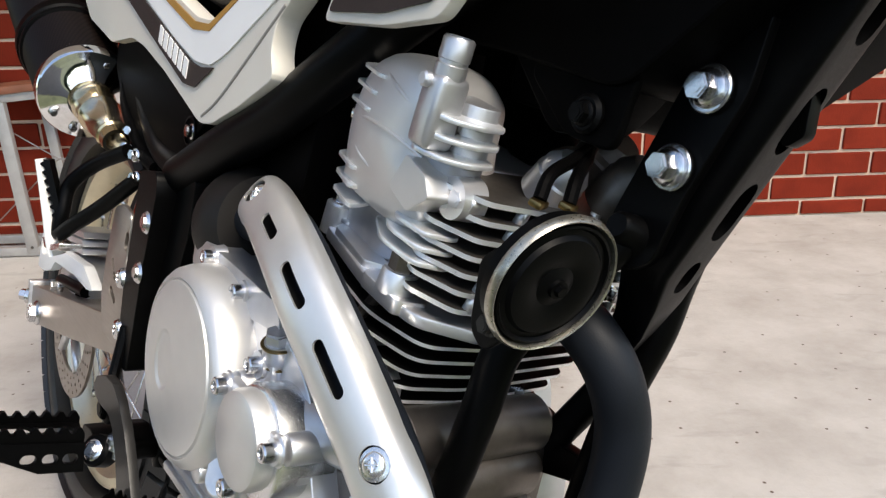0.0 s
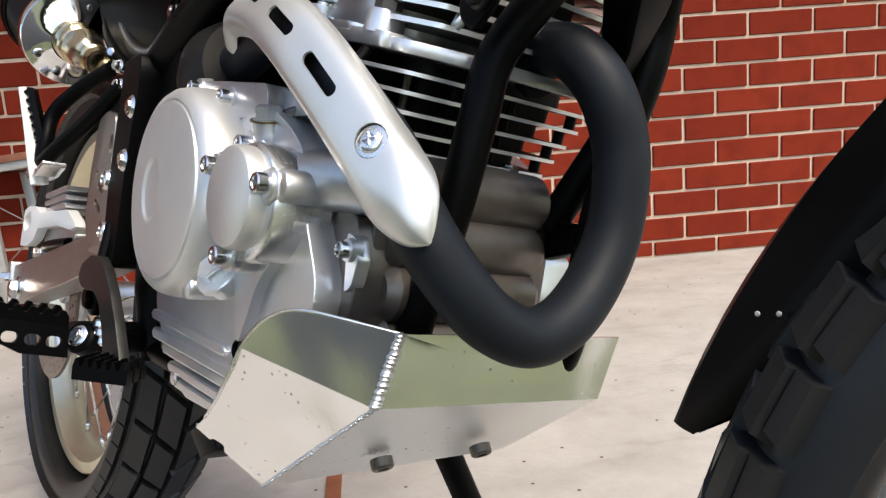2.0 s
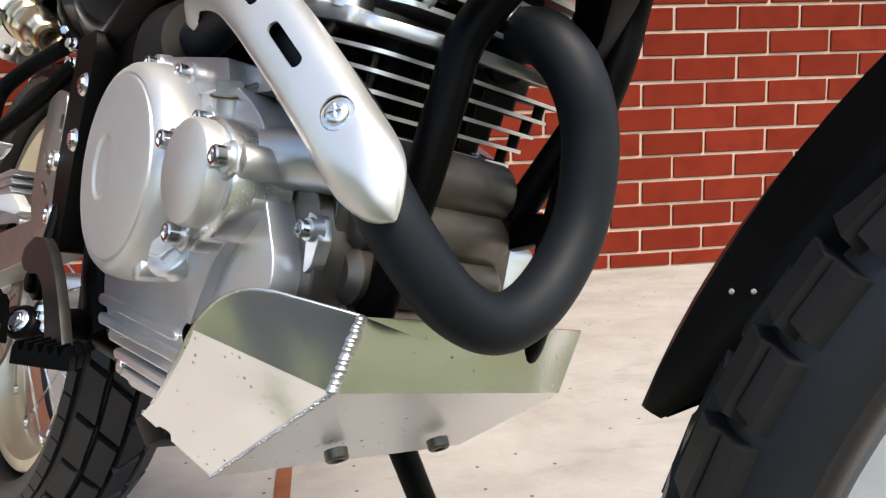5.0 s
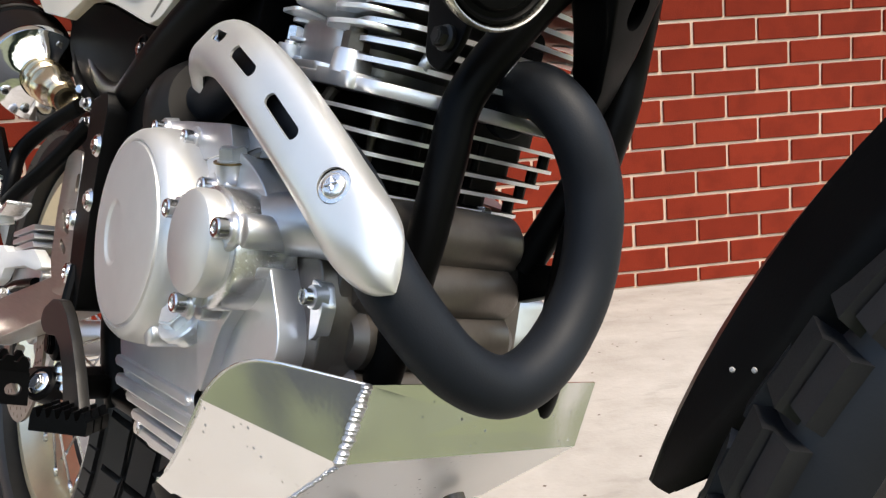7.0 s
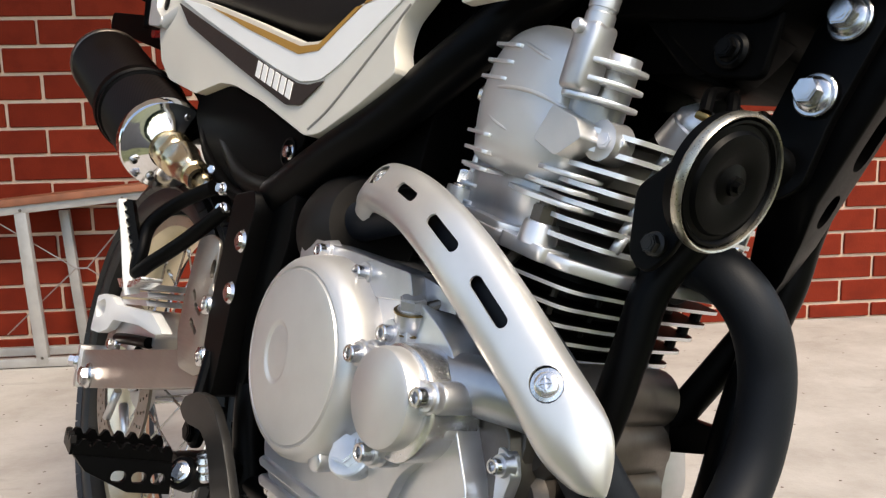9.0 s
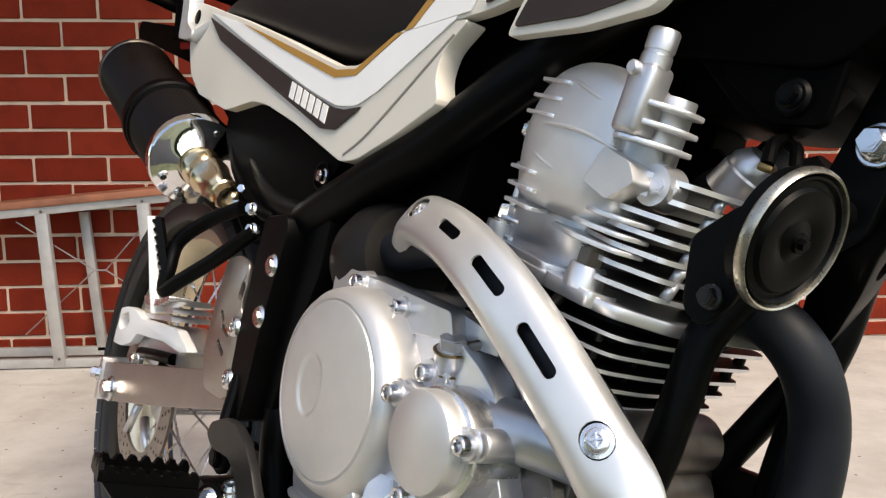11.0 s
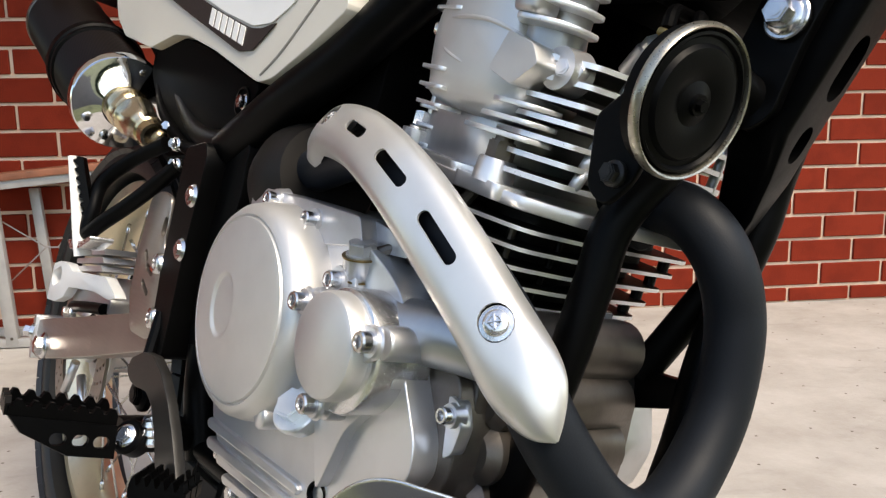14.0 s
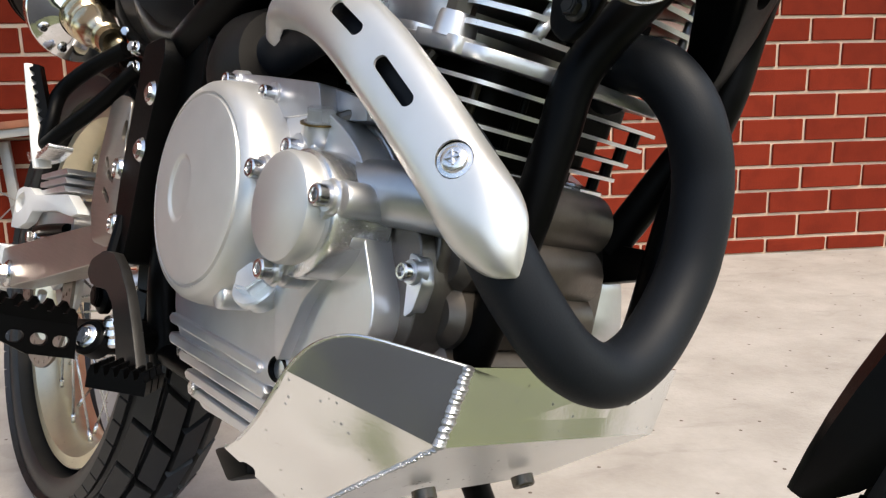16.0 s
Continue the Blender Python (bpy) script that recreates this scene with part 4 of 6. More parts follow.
# filler plug, stub, breather fitting
bm = bmesh.new()
m = frame_to((0.0010, -0.1285, 0.4485), (0.22, -0.80, 0.56))
lathe(bm, [(0, -0.012), (0.0135, -0.012), (0.0135, -0.004), (0.0165, -0.003), (0.0165, 0.0008), (0.0155, 0.0018), (0, 0.0018)], m, 40)
hexagon(bm, 0.0108, 0.0080, m, 0.0018)
part("filler_plug", bm, FINEDGE, engine, "large hexagon plug")
round_boss("stub", (-0.031, 0.4345), -0.112, -0.137, 0.0085)
fit_dir = Vector((0.15, -0.25, 0.95))
bm = bmesh.new()
m = frame_to((0.021, -0.110, 0.530), fit_dir) @ Matrix.Scale(1.04, 4)
lathe(bm, [(0.0128, -0.006), (0.0120, 0.006), (0.0105, 0.0075), (0.0112, 0.0085), (0.0115, 0.013), (0.0108, 0.0195), (0.0098, 0.0205), (0.0098, 0.022), (0, 0.022)], m, 28)
hexagon(bm, 0.0092, 0.0075, m, 0.022)
banjo = part("banjo_bolt", bm, BANJO, engine, "zinc-plated banjo bolt")
for h in (0.0065, 0.0200):
    bm = bmesh.new()
    lathe(bm, [(0.0085, h), (0.0121, h), (0.0121, h + 0.0010), (0.0085, h + 0.0010)], m, 28, True)
    part("crush_washer", bm, BRASS, banjo, "copper crush washer")
tube_part("oil_line", [(0.021, -0.112, 0.551), (0.035, -0.105, 0.556), (0.055, -0.09, 0.57), (0.075, -0.08, 0.60)], 0.0042, DARKSTEEL, engine, 10)
round_boss("fitting_boss", (0.019, 0.532), -0.1, -0.122, 0.0125)


def socket_bolt(p, d=RIGHT, r=0.0055, h=0.0065, boss=0.0085, depth=0.012):
    """A cap screw in its cast boss."""
    bm = bmesh.new()
    m = frame_to(Vector(p) - Vector(d) * depth, d)
    lathe(bm, [(boss * 1.15, 0), (boss, depth - 0.003), (boss * 0.95, depth - 0.001), (0, depth - 0.001)], m, 24)
    part("bolt_boss", bm, CAST, engine)
    bm = bmesh.new()
    m = frame_to(p, d)
    lathe(bm, [(r, -0.001), (r, h - 0.001), (r - 0.0008, h), (r * 0.6, h), (r * 0.52, h - 0.001), (r * 0.52, h * 0.4), (0, h * 0.4)], m, 24)
    part("cap_screw", bm, STEEL, engine)


for p in ((0.087, -0.1445, 0.5086), (0.0087, -0.143, 0.5172), (0.0418, -0.145, 0.4631)):
    socket_bolt(p, depth=0.004, boss=0.0085, r=0.0060)
for p in ((0.016, -0.126, 0.533),):
    socket_bolt(p, depth=0.014, boss=0.0095, r=0.0058)
for p in ((-0.0351, -0.1205, 0.5665), (-0.0933, -0.1205, 0.5759), (-0.137, -0.112, 0.43)):
    socket_bolt(p, depth=0.010)
# flat joint flange along the top of the case, and the pointed ear before the banjo bolt
bm = bmesh.new()
prism(bm, rounded([(-0.136, 0.560), (-0.135, 0.5850), (-0.05, 0.5795), (0.018, 0.5740), (0.026, 0.5560), (-0.02, 0.5520), (-0.09, 0.5540)], 0.004), -0.1175, -0.094, 0.0022)
part("case_lip", bm, HEADCAST, engine)
bm = bmesh.new()
prism(bm, rounded([(0.010, 0.5745), (0.052, 0.5660), (0.058, 0.5540), (0.010, 0.5540)], 0.003), -0.106, -0.09, 0.002)
part("case_lip", bm, HEADCAST, engine)
bm = bmesh.new()
prism(bm, rounded([(-0.012, 0.541), (-0.006, 0.566), (0.003, 0.553), (0.002, 0.541)], 0.002), -0.113, -0.106, 0.001)
part("case_ear", bm, CAST, engine)
bolt(engine, (-0.110, -0.1, 0.3525), RIGHT, 0.006, 0.008)
bolt(engine, (-0.145, -0.1, 0.372), RIGHT, 0.005, 0.006)
# lug with its bolt at the front of the case
bm = bmesh.new()
prism(bm, rounded([(0.109, 0.487), (0.118, 0.485), (0.123, 0.472), (0.119, 0.457), (0.112, 0.452)], 0.003), -0.101, -0.092, 0.002)
part("front_lug", bm, CAST, engine)
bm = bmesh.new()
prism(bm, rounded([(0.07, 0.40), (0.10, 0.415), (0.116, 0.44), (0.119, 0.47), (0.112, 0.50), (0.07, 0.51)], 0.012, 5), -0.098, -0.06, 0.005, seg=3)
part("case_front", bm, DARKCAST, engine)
socket_bolt((0.115, -0.105, 0.477), depth=0.008, boss=0.0068, r=0.0048, h=0.005)
bm = bmesh.new()
prism(bm, rounded([(0.050, 0.552), (0.078, 0.545), (0.10, 0.53), (0.10, 0.55), (0.07, 0.575)], 0.003), -0.092, -0.07, 0.002)
part("cylinder_lug", bm, CAST, engine)


def front_case():
    """Sooty front of the crankcase, with rounded horizontal swellings."""
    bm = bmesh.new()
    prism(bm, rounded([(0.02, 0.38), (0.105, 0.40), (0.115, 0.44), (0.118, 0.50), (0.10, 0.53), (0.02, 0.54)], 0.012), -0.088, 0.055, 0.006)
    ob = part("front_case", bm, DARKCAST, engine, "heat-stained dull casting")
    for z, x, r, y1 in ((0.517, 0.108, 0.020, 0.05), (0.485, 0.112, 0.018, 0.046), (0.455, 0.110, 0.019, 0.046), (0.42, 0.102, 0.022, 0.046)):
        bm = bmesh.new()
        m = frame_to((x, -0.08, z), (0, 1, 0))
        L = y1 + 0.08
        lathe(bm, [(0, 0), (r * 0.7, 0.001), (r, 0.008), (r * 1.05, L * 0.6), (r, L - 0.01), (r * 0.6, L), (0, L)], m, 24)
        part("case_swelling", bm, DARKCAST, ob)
    bm = bmesh.new()
    prism(bm, rounded([(0.06, 0.41), (0.10, 0.42), (0.112, 0.45), (0.105, 0.485), (0.06, 0.49)], 0.008), 0.05, 0.09, 0.004)
    part("left_case", bm, HEADCAST, ob)
    bm = bmesh.new()
    prism(bm, rounded([(0.055, 0.535), (0.105, 0.508), (0.112, 0.522), (0.07, 0.548)], 0.003), -0.02, 0.05, 0.002)
    part("base_flange", bm, POLISH, ob)


front_case()


def slab(bm, outline, w0, w1, bevel=0.0):
    """An outline of (u, y) raised from w0 to w1 along the cylinder."""
    return prism(bm, [(u, -y) for u, y in outline], w0, w1, bevel, CYL @ Matrix(((1, 0, 0, 0), (0, 0, -1, 0), (0, 1, 0, 0), (0, 0, 0, 1))))


def fin(name, outline, w, t, parent, edge, face):
    """A cooling fin with dark faces and bright machined edges."""
    bm = bmesh.new()
    slab(bm, outline, w - t / 2, w + t / 2)
    ob = part(name, bm, face, parent, smooth=20)
    ob.data.materials.append(edge)
    axis = Vector((CSN, 0, CY))
    for p in ob.data.polygons:
        if abs(p.normal.dot(axis)) < 0.6:
            p.material_index = 1
    return ob


def cylinder():
    bm = bmesh.new()
    lathe(bm, [(0, 0.47), (0.046, 0.47), (0.046, 0.61), (0, 0.61)], CYL @ Matrix.Translation((-0.06, -0.012, 0)), 40)
    ob = part("cylinder", bm, FINBLACK, engine, "black cylinder with bright fin edges")
    for i in range(6):
        left, f = 0.057 + 0.0045 * i, -0.006 + 0.0032 * i
        shape = rounded([(-0.13, -0.080), (-0.035, -0.090), (f - 0.002, -0.076), (f + 0.006, -0.03), (f, left), (-0.13, left)], 0.012, 5)
        w = 0.5365 + 0.0114 * i
        fin("fin", shape, w, 0.0024, ob, FINEDGE, FINBLACK)
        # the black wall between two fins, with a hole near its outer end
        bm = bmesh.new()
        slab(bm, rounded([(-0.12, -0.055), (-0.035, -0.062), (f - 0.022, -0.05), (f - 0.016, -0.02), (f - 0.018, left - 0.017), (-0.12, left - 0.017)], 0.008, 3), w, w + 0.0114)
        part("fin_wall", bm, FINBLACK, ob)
        if i == 5:
            continue
        for y, u, r, mat in ((left - 0.006, f - 0.010, 0.0040, FINBLACK), (0.014, f - 0.012, 0.003, FINBLACK), (-0.034, f - 0.012, 0.0024, FINBLACK), (-0.062, -0.018, 0.0028, DARKSTEEL)):
            bm = bmesh.new()
            lathe(bm, [(r, 0), (r, 0.0114)], CYL @ Matrix.Translation((u, y, w)), 10)
            part("fin_post", bm, mat, ob)
    bm = bmesh.new()
    slab(bm, rounded([(-0.125, -0.06), (-0.012, -0.06), (-0.012, 0.04), (-0.125, 0.04)], 0.01), 0.512, 0.530, 0.002)
    part("cylinder_base", bm, CAST, ob)
    bolt(ob, CYL @ Vector((-0.004, 0.026, 0.54)), CYL @ Vector((0, 0, 1)), 0.006, 0.01)
    return ob


cylinder()


def head():
    bm = bmesh.new()
    slab(bm, rounded([(-0.128, -0.068), (-0.06, -0.072), (-0.038, -0.045), (-0.034, 0.045), (-0.128, 0.06)], 0.015, 5), 0.604, 0.69, 0.004)
    ob = part("cylinder_head", bm, HEADCAST, engine, "silver cast cylinder head")
    # base flange
    bm = bmesh.new()
    slab(bm, rounded([(-0.144, -0.052), (-0.125, -0.078), (-0.05, -0.090), (0.002, -0.084), (0.026, -0.05), (0.028, 0.05), (-0.13, 0.066)], 0.008, 4), 0.6035, 0.6115, 0.0012)
    part("flange", bm, CAST, ob)
    # front fins and their posts
    shape = rounded([(-0.05, -0.072), (-0.012, -0.086), (0.018, -0.072), (0.027, -0.035), (0.025, 0.062), (-0.05, 0.062)], 0.006, 4)
    # silver fins: the dark face colour puts in the shade of the gaps
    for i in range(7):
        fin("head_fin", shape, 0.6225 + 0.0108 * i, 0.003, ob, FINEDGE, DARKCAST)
    for i in range(6):
        bm = bmesh.new()
        tube(bm, [CYL @ Vector((0.0170, -0.062 + 0.003 * i, 0.6225 + 0.0108 * i)), CYL @ Vector((0.0180, -0.059 + 0.003 * i, 0.6333 + 0.0108 * i))], 0.0036, 10, smooth=False)
        part("fin_post", bm, FINEDGE, ob)
    for a, b in (((0.024, 0.005, 0.69), (0.024, -0.007, 0.634)), ((0.022, 0.055, 0.69), (0.022, 0.05, 0.608))):
        bm = bmesh.new()
        tube(bm, [CYL @ Vector(a), CYL @ Vector(b)], 0.0034, 12, smooth=False)
        part("fin_post", bm, FINEDGE, ob)
    # rear corner: small flanges with a tall bolt
    for w in (0.6165, 0.629, 0.6415, 0.654, 0.667):
        bm = bmesh.new()
        slab(bm, rounded([(-0.146, -0.05), (-0.128, -0.074), (-0.11, -0.07), (-0.12, -0.03), (-0.143, -0.03)], 0.005, 3), w, w + 0.0028, 0.0006)
        part("corner_fin", bm, CAST, ob)
    bm = bmesh.new()
    lathe(bm, [(0.0035, 0.61), (0.0035, 0.668)], CYL @ Matrix.Translation((-0.140, -0.052, 0)), 10)
    part("corner_post", bm, CAST, ob)
    bm = bmesh.new()
    lathe(bm, [(0.011, 0.605), (0.0105, 0.626), (0, 0.627)], CYL @ Matrix.Translation((-0.128, -0.068, 0)), 20)
    part("nut_boss", bm, CAST, ob)
    bolt(ob, CYL @ Vector((-0.128, -0.068, 0.6275)), CYL @ Vector((0, 0, 1)), 0.006, 0.010, 1.2)
    # swellings on the right-hand face
    bm = bmesh.new()
    slab(bm, rounded([(-0.118, -0.066), (-0.112, -0.079), (-0.06, -0.086), (-0.048, -0.07)], 0.004, 4), 0.610, 0.6165, 0.0015)
    part("side_swelling", bm, CAST, ob)
    bm = bmesh.new()
    slab(bm, rounded([(-0.06, -0.075), (-0.05, -0.091), (-0.012, -0.090), (-0.006, -0.07)], 0.004, 4), 0.604, 0.6135, 0.002)
    part("nut_shelf", bm, CAST, ob)
    bm = bmesh.new()
    m = CYL @ Matrix.Translation((-0.028, -0.080, 0.612))
    lathe(bm, [(0.0125, 0), (0.0115, 0.012), (0.0105, 0.014), (0, 0.014)], m, 28)
    part("nut_boss", bm, CAST, ob)
    bm = bmesh.new()
    hexagon(bm, 0.0085, 0.0105, m, 0.014)
    lathe(bm, [(0.0055, 0.0245), (0.0055, 0.027), (0, 0.027)], m, 16)
    # a bright nut in shadow: the shadow is put into the dark colour
    part("head_nut", bm, DARKSTEEL, ob)
    # curved fins on the front right corner
    for i, w in enumerate((0.6405, 0.6495, 0.6585)):
        bm = bmesh.new()
        slab(bm, rounded([(-0.075 + 0.010 * i, -0.076), (-0.04 + 0.004 * i, -0.094), (-0.005, -0.092), (0.004, -0.07), (-0.03, -0.06)], 0.008, 5), w - 0.0015, w + 0.0015, 0.0008)
        part("corner_fin", bm, FINEDGE, ob)
    # bracket bolt
    bm = bmesh.new()
    prism(bm, rounded([(0.121, 0.667), (0.126, 0.679), (0.133, 0.679), (0.143, 0.669), (0.136, 0.661), (0.126, 0.658)], 0.003), -0.0775, -0.0715, 0.001)
    part("star_washer", bm, CAST, ob)
    bm = bmesh.new()
    lathe(bm, [(0.013, 0), (0.012, 0.016), (0, 0.016)], frame_to((0.128, -0.066, 0.670), RIGHT), 24)
    part("bolt_boss", bm, CAST, ob)
    bolt(ob, (0.1305, -0.0770, 0.6695), (0.15, -1, 0.1), 0.0055, 0.005, 1.25, CAST)
    return ob


head_ob = head()


def head_cover():
    outline = [(-0.120, 0.655), (-0.127, 0.685), (-0.125, 0.708), (-0.119, 0.723), (-0.110, 0.733), (-0.096, 0.740), (-0.078, 0.742), (-0.058, 0.738), (-0.047, 0.728), (-0.044, 0.705), (-0.038, 0.682), (-0.030, 0.66), (-0.05, 0.645), (-0.11, 0.645)]
    bm = bmesh.new()
    ring = smooth_closed(outline, 5)
    mid = Vector((-0.085, 0.695))
    loops = []
    for s, y in ((0.80, -0.020), (0.94, -0.030), (1.0, -0.045), (1.0, -0.062), (0.99, -0.070), (0.96, -0.0765), (0.91, -0.0805), (0.8, -0.0835), (0.62, -0.0855), (0.4, -0.0868), (0.15, -0.0873)):
        loops.append([bm.verts.new(CYL @ Vector((mid.x + (p[0] - mid.x) * s, y, mid.y + (p[1] - mid.y) * s))) for p in ring])
    for a, b in zip(loops, loops[1:]):
        for i in range(len(ring)):
            j = (i + 1) % len(ring)
            bm.faces.new((a[i], a[j], b[j], b[i]))
    bm.faces.new(loops[-1])
    ob = part("head_cover", bm, COVER, head_ob, "satin silver rocker cover")
    ob.location = (0.013, -0.008, 0.0)
    bm = bmesh.new()
    for pts in ([(-0.122, -0.076, 0.690), (-0.10, -0.0862, 0.696), (-0.067, -0.0872, 0.697), (-0.042, -0.080, 0.692)], [(-0.117, -0.0805, 0.684), (-0.095, -0.0862, 0.674), (-0.06, -0.082, 0.667)], [(-0.104, -0.0800, 0.730), (-0.075, -0.0862, 0.722), (-0.047, -0.080, 0.713)]):
        tube(bm, [CYL @ Vector(p) for p in pts], 0.0013, 8)
    part("cover_ridge", bm, COVER, ob)
    bm = bmesh.new()
    prism(bm, rounded([(-0.044, 0.693), (-0.022, 0.688), (-0.014, 0.678), (-0.030, 0.664), (-0.052, 0.670)], 0.003), -0.090, -0.07, 0.003, CYL)
    part("cover_corner", bm, COVER, ob)
    for w, u0, u1 in ((0.7235, -0.138, -0.094), (0.7125, -0.142, -0.097), (0.7015, -0.144, -0.099), (0.6645, -0.142, -0.099), (0.6535, -0.140, -0.096), (0.6425, -0.138, -0.092)):
        bm = bmesh.new()
        slab(bm, rounded([(u0 + 0.008, -0.045), (u0 + 0.005, -0.062), (u0 + 0.015, -0.082), (u1, -0.0890), (u1 + 0.004, -0.0875), (u1 + 0.002, -0.078), (u0 + 0.03, -0.045)], 0.003, 3), w - 0.0012, w + 0.0012, 0.0005)
        part("cover_rib", bm, FINEDGE, ob)
    bm = bmesh.new()
    lathe(bm, [(0.006, -0.01), (0.006, 0.004), (0.004, 0.006), (0, 0.006)], frame_to(CYL @ Vector((-0.131, -0.070, 0.690)), (-0.6, -0.8, 0.1)), 16)
    part("cover_stud", bm, STEEL, ob)
    # upper fins at the front right
    bm = bmesh.new()
    slab(bm, rounded([(-0.055, -0.074), (-0.036, -0.080), (-0.018, -0.070), (-0.016, -0.054), (-0.05, -0.050)], 0.008, 4), 0.68, 0.730, 0.005)
    part("rocker_box", bm, HEADCAST, ob)
    for w in (0.7005, 0.711, 0.7215):
        bm = bmesh.new()
        slab(bm, rounded([(-0.05, -0.080), (-0.034, -0.097), (-0.014, -0.091), (-0.005, -0.076), (-0.008, -0.056), (-0.05, -0.045)], 0.006, 4), w - 0.0015, w + 0.0015, 0.0007)
        part("upper_fin", bm, FINEDGE, ob)
    # spigot on its block
    bm = bmesh.new()
    m = CYL @ Matrix.Translation((-0.030, -0.088, 0))
    box(bm, (0.0185, 0.020, 0.040), m @ Matrix.Translation((0, 0, 0.722)), 0.004, 3)
    lathe(bm, [(0.0088, 0.735), (0.0088, 0.747), (0.0081, 0.7475), (0.0081, 0.7495), (0.0087, 0.750), (0.0087, 0.760), (0.0077, 0.7615), (0.0065, 0.7615), (0.0062, 0.75), (0, 0.75)], m, 28)
    part("breather_spigot", bm, HEADCAST, ob)
    bm = bmesh.new()
    lathe(bm, [(0.0042, 0), (0.0042, 0.003), (0.003, 0.0042), (0, 0.0042)], frame_to(CYL @ Vector((-0.033, -0.0980, 0.737)), RIGHT), 18)
    part("spigot_screw", bm, CAST, ob)
    # lumps further round the head
    for u, y, w, r, h in ((-0.012, -0.010, 0.688, 0.016, 0.030), (0.004, 0.030, 0.69, 0.018, 0.036), (-0.03, 0.045, 0.70, 0.02, 0.03)):
        bm = bmesh.new()
        lathe(bm, [(r, 0), (r, h * 0.55), (r * 0.93, h * 0.6), (r * 0.93, h * 0.75), (r * 0.6, h), (0, h)], CYL @ Matrix.Translation((u, y, w)) @ pose(0, 0, 0, 0, 30, 0), 28)
        # caps on the left take the darker casting
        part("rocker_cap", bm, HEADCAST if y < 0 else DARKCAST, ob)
    return ob


head_cover()
bm = bmesh.new()
for i in range(6):
    slab(bm, rounded([(-0.010, 0.055), (0.010, 0.050), (0.016, 0.074), (-0.006, 0.08)], 0.003, 2), 0.620 + 0.0108 * i, 0.6228 + 0.0108 * i, 0.0005)
part("left_fins", bm, FINEDGE, head_ob)

# ---- horn ----


def horn():
    hm = frame_to((0.220, -0.086, 0.6472), (0.965, -0.05, -0.27)) @ Matrix.Scale(0.855, 4)
    bm = bmesh.new()
    lathe(bm, [(0, 0.003), (0.0055, 0.003), (0.006, 0.001), (0.012, -0.001), (0.020, 0.0015), (0.029, 0.0005), (0.031, -0.002), (0.034, -0.0025), (0.0355, -0.0005), (0.037, -0.0008), (0.0375, -0.005), (0.0390, -0.005), (0.0390, -0.014), (0.028, -0.022), (0, -0.024)], hm, 56)
    ob = part("horn", bm, BLACK, bike, "black disc horn with a worn chrome rim")
    bm = bmesh.new()
    lathe(bm, [(0.0385, -0.003), (0.0392, 0.0002), (0.0402, 0.0008), (0.0412, -0.0004), (0.0418, -0.003), (0.0415, -0.0055), (0.040, -0.007), (0.037, -0.0065)], hm, 56, True)
    part("horn_rim", bm, HORNRIM, ob)
    bm = bmesh.new()
    lathe(bm, [(0, 0.006), (0.0032, 0.006), (0.0038, 0.002)], hm, 6)
    part("horn_nut", bm, BLACK, ob)
    bm = bmesh.new()
    prism(bm, rounded([(0.158, 0.645), (0.185, 0.665), (0.205, 0.65), (0.187, 0.61), (0.173, 0.598), (0.16, 0.607)], 0.006), -0.08, -0.0755, 0.0015)
    part("horn_bracket", bm, BLACK, ob)
    bolt(ob, (0.178, -0.082, 0.615), RIGHT, 0.0052, 0.005, 1.3, PEDALGREY)
    # plug and wires
    for k in (0, 1):
        bm = bmesh.new()
        box(bm, (0.009, 0.0075, 0.004), frame_to((0.196 + 0.008 * k, -0.084 + 0.012 * k, 0.6815 + 0.001 * k), (0.3, 0, 1)) @ pose(0, 0, 0, 0, 0, 20), 0.0012)
        part("terminal", bm, BRASS, ob)
        tube_part("wire", [(0.196 + 0.008 * k, -0.084 + 0.012 * k, 0.683), (0.192 + 0.006 * k, -0.076 + 0.012 * k, 0.695), (0.18, -0.05 + 0.01 * k, 0.703), (0.165, -0.02, 0.712), (0.15, 0.02, 0.73)], 0.0035, PLASTIC, ob, 10)
    return ob


horn()

# ---- wheels ----


